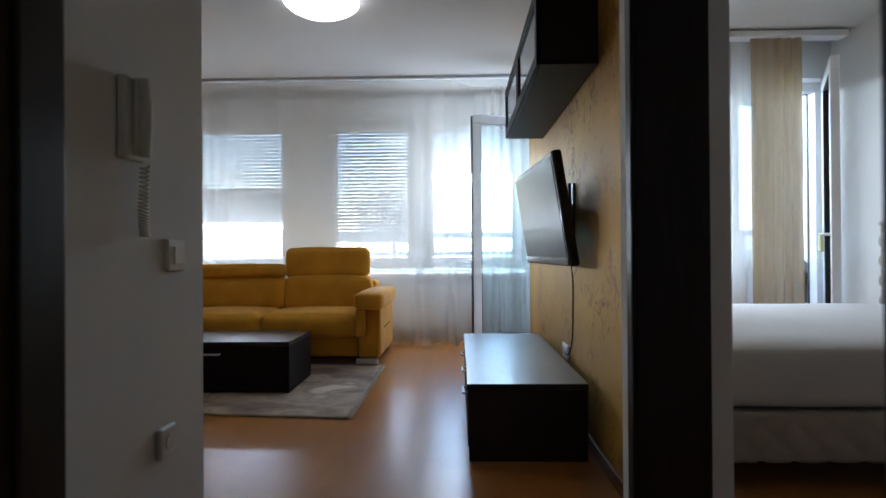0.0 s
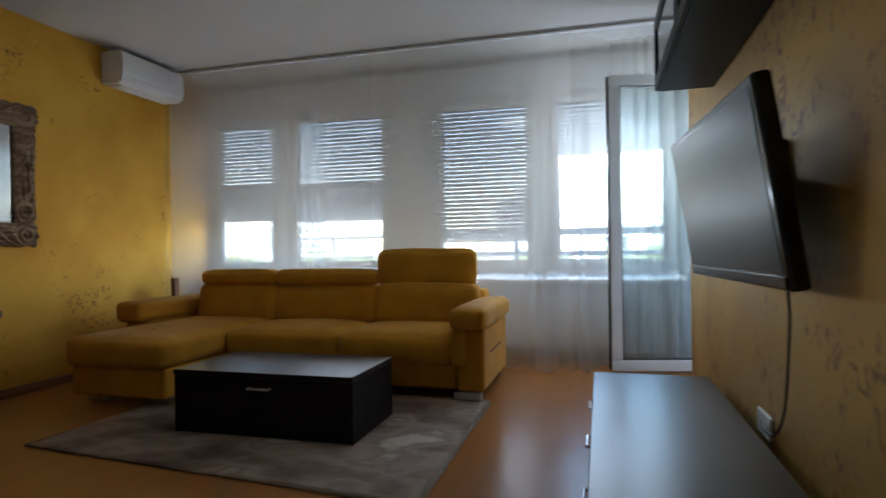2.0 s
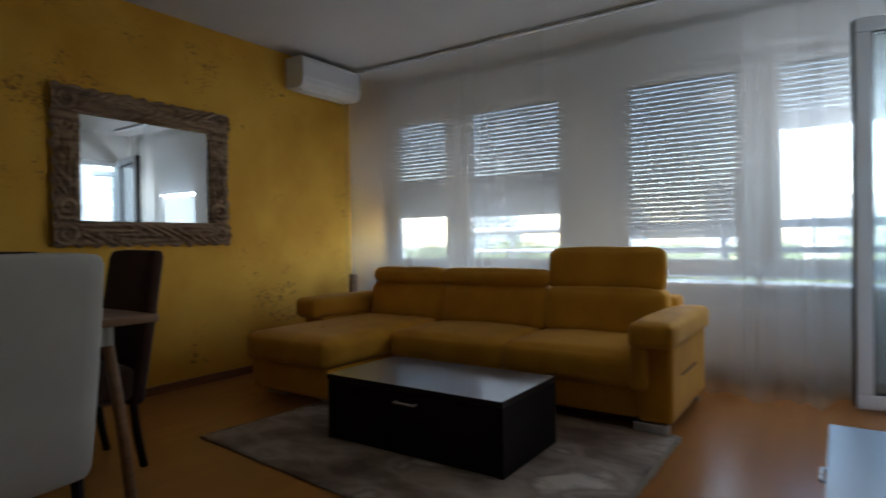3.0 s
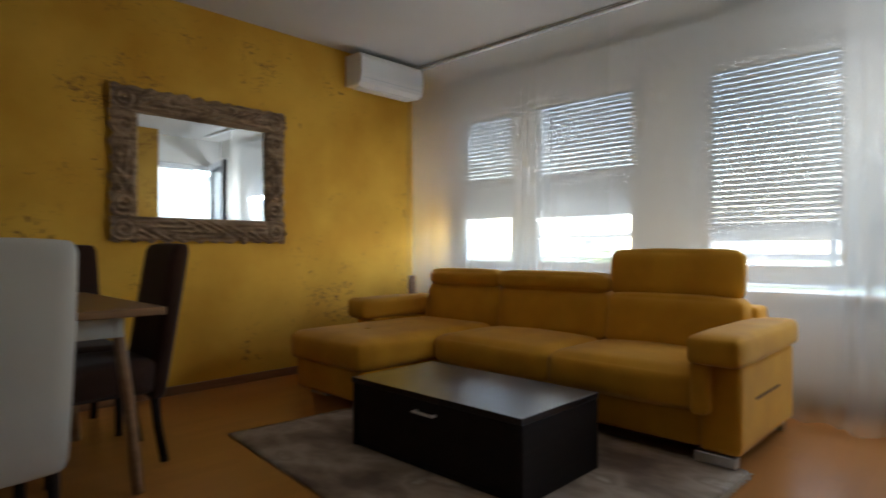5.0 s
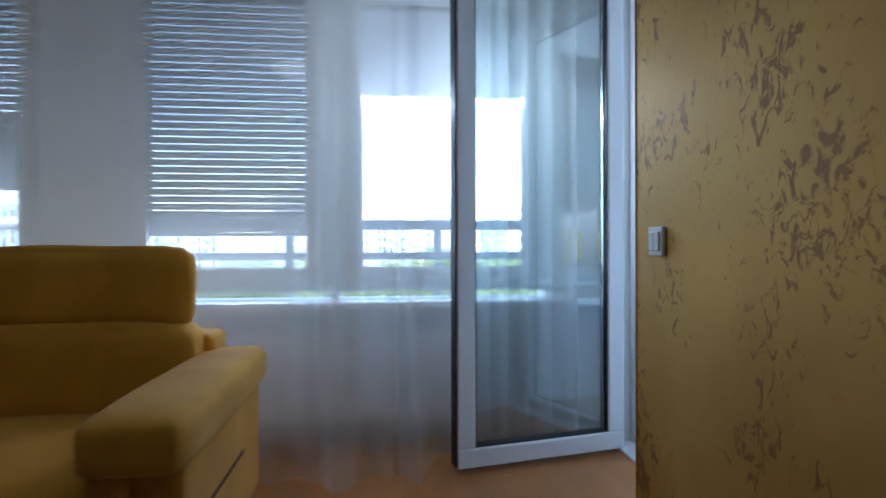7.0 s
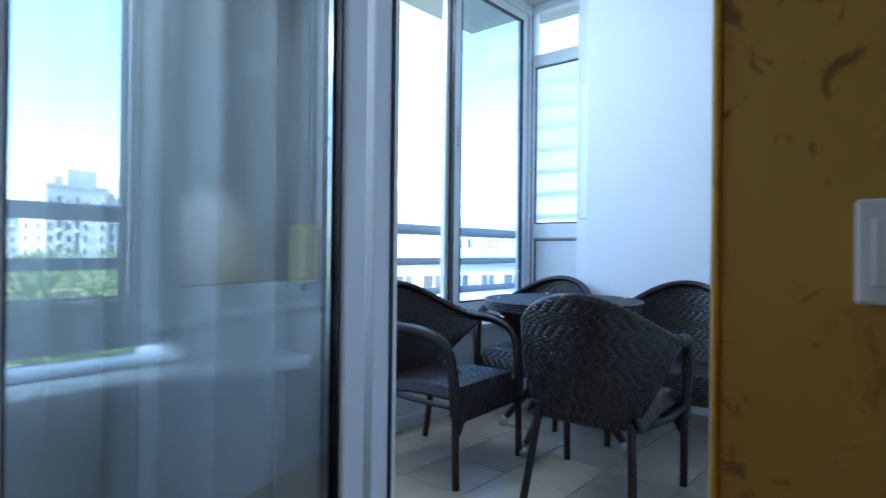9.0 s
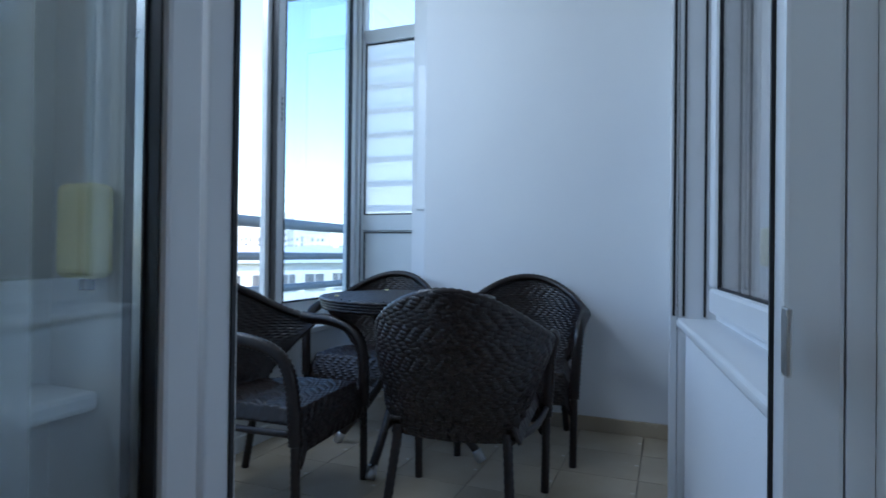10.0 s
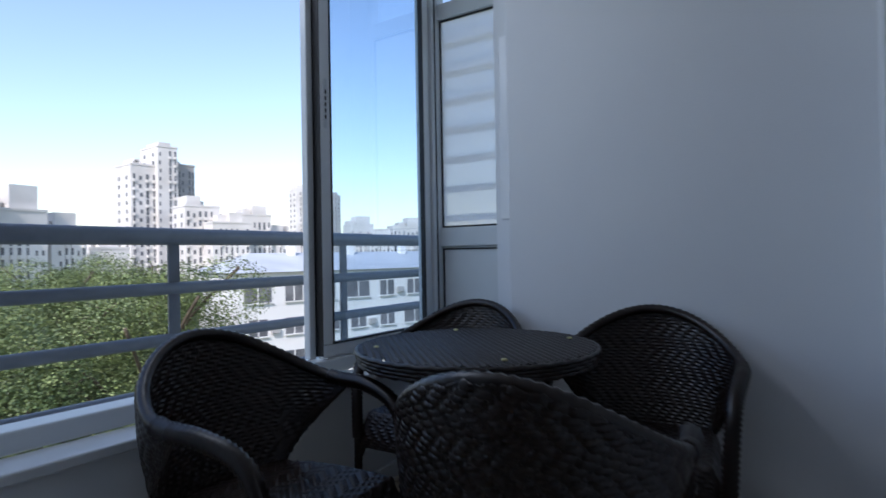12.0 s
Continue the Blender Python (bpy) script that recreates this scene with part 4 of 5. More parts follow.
Y0, Y1, Z0, Z1, BW = 2.868, 4.078, 1.028, 2.018, 0.162
def bar(along, c0, c1, o0, sign):
    def f(u, v):
        a = c0 + (c1 - c0) * u
        edge = 0.014 * noise.noise((a * 22, o0 * 3, 9.0)) + 0.007 * math.sin(a * 60)
        b = v * BW + (1 - v) * edge * (1 if v < 0.5 else 0)
        prof = 0.034 * math.sin(math.pi * min(1, max(0, 0.08 + 0.86 * v))) ** 0.6
        lift = prof + carve(a + o0 * 7, b) * math.sin(math.pi * (0.06 + 0.88 * v))
        for cc in (c0 + BW / 2, c1 - BW / 2):
            r = math.hypot(a - cc, b - BW / 2)
            if r < BW * 0.48:
                lift = 0.032 + 0.016 * math.cos(r * 150) * (1 - r / (BW * 0.6))
        o = o0 + sign * b
        x = -3.668 + max(0.002, lift)
        return Vector((x, a, o)) if along == "y" else Vector((x, o, a))
    return f


part("frame_bar", sheet(230, 34, bar("y", Y0, Y1, Z0, 1)), CARVED, mi, smooth=True)
part("frame_bar", sheet(230, 34, bar("y", Y0, Y1, Z1, -1)), CARVED, mi, smooth=True)
part("frame_bar", sheet(130, 34, bar("z", Z0 + BW, Z1 - BW, Y0, 1)), CARVED, mi, smooth=True)
part("frame_bar", sheet(130, 34, bar("z", Z0 + BW, Z1 - BW, Y1, -1)), CARVED, mi, smooth=True)

# dining corner
dt = thing("dining_table", (-2.65, 2.0, 0), "walnut dining table with tapered splayed legs", "table")
box("tabletop", (-3.20, -2.06, 1.58, 2.62, 0.718, 0.75), TABLEWOOD, dt, 0.006)
box("apron", (-3.08, -2.18, 2.47, 2.50, 0.63, 0.717), CREAMCLOTH, dt, 0.002, label="pale painted apron rail")
box("apron", (-2.21, -2.18, 1.72, 2.468, 0.63, 0.717), CREAMCLOTH, dt, 0.002, label="pale painted apron rail")
for x, y, sx, sy in ((-2.19, 2.50, 1, 1), (-3.07, 2.50, -1, 1), (-2.19, 1.70, 1, -1), (-3.07, 1.70, -1, -1)):
    part("leg", sweep([(x - 0.03 * sx, y - 0.02 * sy, 0.717), (x, y + 0.02 * sy, 0.36), (x + 0.02 * sx, y + 0.05 * sy, 0.0)], 0.022, 12), TABLEWOOD, dt, smooth=True)


def parson_chair(cloth, label):
    """High-backed upholstered chair at the origin, facing +y."""
    c = thing("dining_chair", (0, 0, 0), label, "chair", "chairs round the dining table")
    cushion("seat", (-0.22, 0.22, -0.20, 0.24, 0.33, 0.475), cloth, c, 0.012, 0.03)
    cushion("backrest", (-0.22, 0.22, -0.245, -0.175, 0.30, 1.0), cloth, c, 0.008, 0.026, "", -0.16)
    for x in (-0.19, 0.19):
        part("leg", sweep([(x, 0.20, 0.335), (x, 0.205, 0.17), (x, 0.205, 0.0)], 0.019, 8), WENGE, c, smooth=True)
        part("leg", sweep([(x, -0.20, 0.335), (x, -0.215, 0.17), (x, -0.245, 0.0)], 0.019, 8), WENGE, c, smooth=True)
    return c


brown = parson_chair(BROWNCLOTH, "high-backed dining chair in dark brown suede")
brown.matrix_basis = pose(-2.66, 2.52, 0, 0, 0, 178)
copy_thing(brown, pose(-3.22, 2.54, 0, 0, 0, -90))
cream = parson_chair(CREAMCLOTH, "high-backed dining chair in cream leatherette")
cream.matrix_basis = pose(-1.95, 1.975, 0, 0, 0, 92)

# hall wall: intercom, switch, socket
ic = thing("intercom", (-0.63, 1.10, 1.24), "cream wall intercom handset with a coiled cord", "intercom")
box("base", (-0.629, -0.605, 1.045, 1.125, 1.14, 1.335), PLASTIC, ic, 0.006, 3)
part("handset", sweep([(-0.588, 1.085, 1.150), (-0.583, 1.085, 1.19), (-0.580, 1.085, 1.24), (-0.583, 1.085, 1.29), (-0.590, 1.085, 1.330)], 0.016, 12), PLASTIC, ic, "curved cream handset", True)
box("cradle", (-0.604, -0.592, 1.066, 1.104, 1.15, 1.33), PLASTIC, ic, 0.006, 3)
pts = []
for k in range(24 * 8):
    t = k / (24 * 8)
    a = 2 * math.pi * 24 * t
    pts.append((-0.605 + 0.009 * math.cos(a), 1.125 - 0.01 * math.sin(math.pi * t) + 0.012 * math.sin(a), 1.135 - 0.17 * math.sin(math.pi * (0.5 * t + 0.0)) + 0.0))
part("coiled_cord", sweep(pts, 0.003, 5, steps=1), PLASTIC, ic, "coiled cream cord", True)
s2 = thing("light_switch", (-0.63, 1.31, 0.92), "cream single rocker light switch on white plaster", "light switch", "light switches")
box("plate", (-0.6295, -0.618, 1.262, 1.350, 0.875, 0.960), PLASTIC, s2, 0.003, 3)
box("rocker", (-0.6175, -0.612, 1.285, 1.327, 0.893, 0.942), PLASTIC, s2, 0.002)
s3 = thing("wall_socket", (-0.63, 1.25, 0.43), "white wall socket low on white plaster", "socket")
box("plate", (-0.6295, -0.612, 1.21, 1.29, 0.39, 0.47), WHITEPLASTIC, s3, 0.006, 3)
part("outlet", sweep([(-0.6118, 1.25, 0.43), (-0.6085, 1.25, 0.43)], 0.02, 16), PLASTIC, s3, smooth=False)

# ---- balcony ----
GY = 7.0
glz = thing("balcony_glazing", (2.65, GY, 0), "white aluminium balcony glazing with sliding sashes", "glazing", "", "structure")
box("bottom_rail", (1.452, 3.98, GY - 0.05, GY + 0.05, 0.52, 0.585), ALU, glz, 0.006)
box("top_rail", (1.452, 3.98, GY - 0.05, GY + 0.05, 2.78, 2.858), ALU, glz, 0.006)
box("corner_post", (3.90, 3.985, GY - 0.06, GY + 0.06, 0.586, 2.779), ALU, glz, 0.008)
box("corner_groove", (3.92, 3.93, GY - 0.064, GY - 0.0605, 0.586, 2.779), GASKET, glz)
box("end_post", (1.452, 1.52, GY - 0.05, GY + 0.05, 0.586, 2.779), ALU, glz, 0.006)


def sliding_sash(x0, x1, y, tinted):
    s = frame_bars("sash", x0, x1, 0.588, 2.776, y - 0.018, y + 0.018, 0.062, ALU, glz, 0.006)
    frame_bars("gasket", x0 + 0.06, x1 - 0.06, 0.648, 2.716, y - 0.020, y + 0.006, 0.009, GASKET, glz, 0)
    p = box("pane", (x0 + 0.062, x1 - 0.062, y - 0.003, y + 0.003, 0.65, 2.714), PANE_BLUE, s)
    p.visible_shadow = False
    return s


sliding_sash(3.045, 3.895, GY - 0.022, True)
box("sash_edge", (3.005, 3.043, GY + 0.004, GY + 0.040, 0.588, 2.776), ALU, glz, 0.005)
box("sash_seal", (3.0435, 3.047, GY - 0.038, GY + 0.03, 0.60, 2.77), GASKET, glz)
box("latch_plate", (3.062, 3.082, GY - 0.0455, GY - 0.0405, 1.62, 1.84), SHUTTER, glz, 0.001, label="small printed latch plate")
for k in range(5):
    box("latch_mark", (3.068, 3.077, GY - 0.0468, GY - 0.0457, 1.66 + 0.028 * k, 1.678 + 0.028 * k), CABLE, glz)
setting("trim_balcony_ledge", (1.452, 3.90, 6.80, GY - 0.052, 0.485, 0.519), ALU, "white aluminium ledge", 0.006)
for a, b in ((1.454, 2.305), (2.313, 3.075), (3.083, 3.97)):
    box("lower_panel", (a, b, 6.82, 6.86, 0.075, 0.484), ALU, glz, 0.004)
box("kick_rail", (1.452, 3.97, 6.81, 6.865, 0.0, 0.072), ALU, glz, 0.003)

ew = thing("window_6", (3.98, 6.75, 0), "narrow white aluminium side window with frosted glass", "", "", "structure")
box("jamb", (3.95, 4.02, 6.495, 6.53, 0, 2.858), ALU, ew, 0.004)
box("jamb", (3.95, 4.02, 6.935, 6.995, 0, 2.858), ALU, ew, 0.004)
for z0, z1 in ((0.0, 0.07), (1.09, 1.195), (2.385, 2.475), (2.80, 2.858)):
    box("transom", (3.95, 4.02, 6.531, 6.934, z0, z1), ALU, ew, 0.004)
box("solid_panel", (3.975, 4.0, 6.535, 6.93, 0.075, 1.085), ALU, ew, 0.003)
bm = bmesh.new()
for d in ((6.532, 6.933, 1.196, 1.206), (6.532, 6.933, 2.374, 2.384), (6.532, 6.541, 1.206, 2.374), (6.924, 6.933, 1.206, 2.374), (6.532, 6.933, 1.070, 1.078), (6.924, 6.932, 0.08, 1.07)):
    add_box(bm, 3.968, 3.974, d[0], d[1], d[2], d[3])
part("gasket", bm, GASKET, ew)
box("frosted_pane", (3.985, 3.989, 6.535, 6.93, 1.2, 2.38), BLIND, ew, label="milky frosted pane")
p = box("pane", (3.985, 3.989, 6.535, 6.93, 2.48, 2.80), PANE, ew)
p.visible_shadow = False
box("edge_profile", (3.788, 3.799, 6.392, 6.456, 1.215, 2.13), PVC, ew, 0.003)
lou = thing("side_louvre", (4.24, 6.73, 1.2), "horizontal slats behind the frosted side window", "louvre")
for k in range(7):
    z = 1.235 + k * 0.178
    box("slat", (4.21, 4.225, 6.40, 7.1, z + 0.01, z + 0.052), SHUTTER, lou, 0.004)
for y in (6.40, 7.08):
    box("upright", (4.226, 4.245, y, y + 0.02, 1.1, 2.40), SHUTTER, lou)
box("foot", (4.02, 4.245, 6.40, 7.10, 1.07, 1.099), SHUTTER, lou)

# white sill under the bedroom window
sill = thing("window_sill", (1.95, 4.88, 0.72), "white plastic sill with rounded front under the bedroom window", "window sill", "", "structure")
box("board", (1.33, 2.50, 4.802, 4.935, 0.705, 0.735), PVC, sill, 0.012, 4)
box("end_cap", (1.322, 1.329, 4.803, 4.934, 0.69, 0.737), PVC, sill, 0.003)
sill.matrix_basis = SKEW @ Matrix.Translation(ORIGIN[sill.name])

# railing
rail = thing("balcony_railing", (0, 7.79, 0), "grey painted tubular balcony railing", "railing")
for z, r in ((1.155, 0.042), (0.90, 0.030), (0.65, 0.030), (0.40, 0.030)):
    part("rail", sweep([(-4.0, 7.79, z), (0, 7.79, z), (7.1, 7.79, z)], r, 14, steps=1), RAILPAINT, rail, smooth=True)
for x in (-3.15, -1.95, -0.75, 0.45, 1.65, 2.85, 4.05, 5.25, 6.45):
    box("post", (x - 0.03, x + 0.03, 7.783, 7.797, -0.16, 1.12), RAILPAINT, rail, 0.003)


# wicker furniture
def herring(a, b, h=0.0125, run=0.046):
    """Height of a herringbone weave at a, b metres: flat strands over uprights, stepping sideways row by row."""
    j = math.floor(b / h)
    e = 2 * (b / h - j) - 1
    k = j % 8
    p = (a + (k if k < 4 else 8 - k) * run / 4) / run
    f = p - math.floor(p)
    if f < 0.62:
        q = f / 0.31 - 1
        return (1 - 0.9 * e * e) * (1 - 0.6 * q ** 4)
    q = (f - 0.62) / 0.19 - 1
    return 0.4 * (1 - q * q)


def wicker_chair():
    c = thing("wicker_armchair", (0, 0, 0), "dark brown woven rattan armchair at the balcony table", "armchair", "chairs round the balcony table")

    def rim_point(s):
        phi = radians(95) * s
        return Vector((0.31 * math.sin(phi), -0.03 - 0.285 * math.cos(phi), 0.815 - 0.165 * (1 - math.cos(math.pi * s)) / 2))

    def foot_point(s):
        e = max(0.0, (abs(s) - 0.55) / 0.45)
        x = 0.175 * min(1.0, abs(s) / 0.55) + 0.127 * e ** 0.6
        return Vector((math.copysign(x, s), -0.215 + 0.20 * e ** 1.3 + 0.03 * min(1.0, abs(s) / 0.55) ** 2, 0.33 + 0.305 * e ** 0.75))

    def back(u, v):
        s = 2 * u - 1
        phi = radians(95) * s
        p = foot_point(s).lerp(rim_point(s), v)
        swell = 0.022 * math.sin(math.pi * v) * (1 - s * s)
        w = herring(0.31 * phi, p.z) * 0.0055 * (1 - abs(s) ** 8) + swell
        return p + Vector((math.sin(phi), -math.cos(phi), 0)) * w
    part("backrest", sheet(180, 170, back, 0.012), RATTAN, c, "herringbone woven back curving into wings", True)
    part("rim", sweep([rim_point(k / 14 - 1) + Vector((0, 0.004, 0)) for k in range(29)], 0.018, 8, 0.10, 0.024), RATTAN, c, smooth=True)

    def seat(u, v):
        s = 2 * u - 1
        half = 0.235 + 0.015 * v
        x = s * half
        run = v * 0.60
        if run < 0.46:
            y, z = -0.22 + run, 0.405 + 0.012 * math.sin(math.pi * run / 0.46) - 0.02 * (1 - run / 0.46)
        else:
            a = (run - 0.46) / 0.14
            y, z = 0.24 + 0.035 * math.sin(min(a, 1) * math.pi / 2), 0.385 - 0.115 * a + 0.02 * (1 - a) ** 2
        z -= 0.10 * max(0, abs(s) - 0.9) * 5
        w = herring(x, run) * 0.006
        return Vector((x, y + (w if run >= 0.46 else 0), z + (w if run < 0.46 else 0)))
    part("seat", sheet(130, 150, seat, 0.014), RATTAN, c, "woven seat with rolled front", True)
    for sx in (-1, 1):
        part("arm", sweep([(sx * 0.306, -0.06, 0.655), (sx * 0.309, -0.005, 0.648), (sx * 0.304, 0.08, 0.644), (sx * 0.290, 0.18, 0.615), (sx * 0.280, 0.235, 0.555), (sx * 0.272, 0.255, 0.44), (sx * 0.265, 0.26, 0.30)], 0.0235, 8, 0.10, 0.016), RATTAN, c, "cane-wrapped arm", True)
        part("leg", sweep([(sx * 0.265, 0.26, 0.31), (sx * 0.264, 0.262, 0.15), (sx * 0.262, 0.265, 0.0)], 0.0165, 8, 0.07, 0.022), RATTAN, c, smooth=True)
        part("leg", sweep([(sx * 0.185, -0.20, 0.36), (sx * 0.20, -0.235, 0.18), (sx * 0.215, -0.275, 0.0)], 0.0165, 8, 0.07, 0.022), RATTAN, c, smooth=True)
        part("side_rail", sweep([(sx * 0.265, 0.25, 0.335), (sx * 0.255, 0.0, 0.335), (sx * 0.195, -0.21, 0.335)], 0.012, 8), RATTAN, c, smooth=True)
    return c


chair = wicker_chair()
chair.matrix_basis = pose(2.275, 6.375, 0, 0, 0, 184.3)
copy_thing(chair, pose(2.43, 5.643, 0, 0, 0, -84.5))
copy_thing(chair, pose(3.265, 5.64, 0, 0, 0, 97))
copy_thing(chair, pose(3.26, 6.46, 0, 0, 0, 92))

tab = thing("wicker_table", (2.92, 6.105, 0), "round dark brown woven rattan table with metal-tipped legs", "table")
TX, TY, TR = 2.92, 6.105, 0.40


def disc(u, v):
    a, b = 2 * u - 1, 2 * v - 1
    x, y = TR * a * math.sqrt(1 - b * b / 2), TR * b * math.sqrt(1 - a * a / 2)
    w = math.sin(math.pi * x / 0.016) * math.sin(math.pi * y / 0.016) * 0.0042
    return Vector((TX + x, TY + y, 0.736 + w))


part("tabletop", sheet(200, 200, disc), RATTAN, tab, "open-weave round top", True)
for k in range(4):
    z = 0.728 - 0.0125 * k
    part("rim_band", sweep([(TX + (TR + 0.006 - 0.004 * k) * math.cos(a), TY + (TR + 0.006 - 0.004 * k) * math.sin(a), z + 0.002 * math.sin(a * 40 + k * 3.14)) for a in [2 * math.pi * j / 120 for j in range(121)]], 0.0085, 6, steps=1), RATTAN, tab, smooth=True)
box("under_board", (TX - 0.22, TX + 0.22, TY - 0.22, TY + 0.22, 0.675, 0.70), RATTAN, tab, 0.006)
for k in range(4):
    a = math.pi / 2 * k + 0.02
    cx, cy = math.cos(a), math.sin(a)
    part("leg", sweep([(TX + 0.20 * cx, TY + 0.20 * cy, 0.68), (TX + 0.10 * cx, TY + 0.10 * cy, 0.42), (TX + 0.20 * cx, TY + 0.20 * cy, 0.22), (TX + 0.345 * cx, TY + 0.345 * cy, 0.05)], 0.019, 8, 0.06, 0.022), RATTAN, tab, smooth=True)
    part("metal_tip", sweep([(TX + 0.343 * cx, TY + 0.343 * cy, 0.053), (TX + 0.372 * cx, TY + 0.372 * cy, 0.006)], 0.021, 10), STEEL, tab, "bright metal foot", True)
    part("stud", lathe([(0.008, 0), (0.010, 0.003), (0.007, 0.006)], (TX + 0.34 * math.cos(a + 0.75), TY + 0.34 * math.sin(a + 0.75), 0.7395), 10), YELLOWED, tab, "small clear rubber stud", True)

# ---- city ----
GROUND = -22.0
bm = bmesh.new()
bmesh.ops.create_grid(bm, x_segments=2, y_segments=2, size=2500, matrix=Matrix.Translation((0, 0, GROUND)))
tagged(part("ground", bm, GRASS), "grassy ground between housing blocks", "", "", "structure")
EYE0 = Vector((1.2, 5.1, 1.05))


def spot(az, dist):
    a = radians(az)
    return EYE0.x + dist * math.sin(a), EYE0.y + dist * math.cos(a)


def tower(az, dist, w, d, top, turn=0.0, material=None, bays=5, storey=2.9, setback=(), label=""):
    """A slab block: shaft, stair tower, roof huts, window columns and loggia strips."""
    material = material or CONCRETE
    x, y = spot(az, dist)
    t = thing("apartment_tower", (0, 0, 0), label or "tall white concrete apartment tower with dark window columns", "building", "city buildings")
    z0 = GROUND
    box("wall", (-w / 2, w / 2, -d / 2, d / 2, z0, top), material, t)
    for a, b, hgt in setback:
        box("roof_block", (a * w, b * w, -d * 0.35, d * 0.35, top, top + hgt), material, t)
    box("parapet", (-w / 2 - 0.15, w / 2 + 0.15, -d / 2 - 0.15, d / 2 + 0.15, top - 0.6, top), material, t)
    for k in range(2):
        cx, half, hgt = random.uniform(-0.35, 0.35) * w, random.uniform(0.08, 0.16) * w, random.uniform(1.2, 2.6)
        box("roof_hut", (cx - half, cx + half, -d * 0.2, d * 0.45, top, top + hgt), material, t)
    n = int((top - 2 - z0) / storey)
    bays += bays // 2
    for k in range(bays):
        bay = w / bays
        cx = -w / 2 + (k + 0.5) * bay
        style = random.random()
        if style < 0.22:
            continue
        strip = style < 0.68
        wide = bay * (random.choice((0.32, 0.44)) if strip else random.choice((0.3, 0.42)))
        bm = bmesh.new()
        for i in range(n):
            z = z0 + 1.2 + i * storey
            if strip:
                add_box(bm, cx - wide / 2, cx + wide / 2, -d / 2 - 0.06, -d / 2 + 0.1, z - 0.5, z + 2.05)
            else:
                off = random.uniform(-0.1, 0.1) * bay
                add_box(bm, cx + off - wide / 2, cx + off + wide / 2, -d / 2 - 0.06, -d / 2 + 0.1, z, z + 1.35)
        tagged(part("window_column", bm, FARGLASS, t), kind="stuff")
        if strip:
            bm = bmesh.new()
            for i in range(n):
                z = z0 + 0.5 + i * storey
                if random.random() < 0.6:
                    add_box(bm, cx - wide * 0.55, cx + wide * 0.55, -d / 2 - 0.5, -d / 2, z, z + 0.9)
            tagged(part("balcony_column", bm, material, t), kind="stuff")
    bm = bmesh.new()
    for i in range(n):
        z = z0 + 1.2 + i * storey
        for q in (-0.25, 0.25):
            add_box(bm, w / 2 - 0.1, w / 2 + 0.06, q * d - 0.7, q * d + 0.7, z, z + 1.4)
            add_box(bm, -w / 2 - 0.06, -w / 2 + 0.1, q * d - 0.7, q * d + 0.7, z, z + 1.4)
    tagged(part("side_window_rows", bm, FARGLASS, t), kind="stuff")
    t.matrix_basis = pose(x, y, 0, 0, 0, -az + turn)
    return t


E0 = 1.05
for az, dist, w, d, up, turn, mat_, bays, sb in (
        (28.4, 230, 9, 12, 33, 24, CONCRETE, 3, ()),
        (30.2, 232, 7, 14, 40, 24, CONCRETE, 3, ((-0.3, 0.3, 1.5),)),
        (31.7, 240, 7.5, 12, 35, 24, CONCRETE_GREY, 4, ()),
        (33.2, 205, 11, 12, 17, 20, CONCRETE, 4, ((-0.4, 0.0, 3),)),
        (35.6, 200, 12, 12, 11.5, 22, CONCRETE, 5, ((0.0, 0.35, 3),)),
        (38.0, 215, 10, 12, 15, 18, CONCRETE, 4, ((-0.1, 0.4, 3),)),
        (40.2, 220, 9, 12, 9, 22, CONCRETE, 4, ((-0.4, 0.1, 2.5),)),
        (42.6, 330, 10, 12, 37, 20, CONCRETE, 4, ((-0.4, 0.2, 2),)),
        (45.3, 420, 13, 12, 43, 10, CONCRETE_GREY, 4, ()),
        (48.0, 300, 12, 12, 16, 20, CONCRETE, 4, ((-0.2, 0.4, 4),)),
        (50.0, 290, 12, 12, 10, 16, CONCRETE, 4, ((-0.2, 0.4, 3),)),
        (52.6, 300, 16, 12, 15, 16, CONCRETE, 5, ((0.0, 0.4, 4),)),
        (55.5, 260, 16, 12, 9, 16, CONCRETE, 5, ((0.0, 0.4, 3),)),
        (19.2, 180, 13, 12, 13, 26, CONCRETE, 5, ((-0.1, 0.4, 6),)),
        (22.6, 190, 9, 12, 9, 26, CONCRETE, 4, ((-0.3, 0.3, 4),)),
        (25.6, 210, 12, 12, 4, 26, CONCRETE, 5, ((-0.2, 0.3, 3),)),
        (15.5, 170, 14, 12, 15, 26, CONCRETE, 5, ((-0.1, 0.4, 4),)),
        (11.0, 210, 14, 12, 9, 20, CONCRETE, 5, ((-0.1, 0.4, 4),)),
        (6.0, 230, 16, 12, 16, 14, CONCRETE, 5, ((-0.1, 0.4, 4),)),
        (0.0, 200, 18, 12, 8, 8, CONCRETE, 6, ((-0.1, 0.4, 4),)),
        (-8.0, 210, 18, 12, 18, 0, CONCRETE, 6, ((-0.1, 0.4, 4),)),
        (-18.0, 220, 20, 12, 9, -6, CONCRETE, 6, ((-0.1, 0.4, 4),)),
        (-30.0, 230, 20, 12, 14, -12, CONCRETE, 6, ((-0.1, 0.4, 4),)),
        (-42.0, 230, 20, 12, 8, -20, CONCRETE, 6, ((-0.1, 0.4, 4),))):
    tower(az, dist, w, d, E0 + up, turn, mat_, bays, 2.9, sb, "grey concrete apartment tower among white ones" if mat_ is CONCRETE_GREY else "")


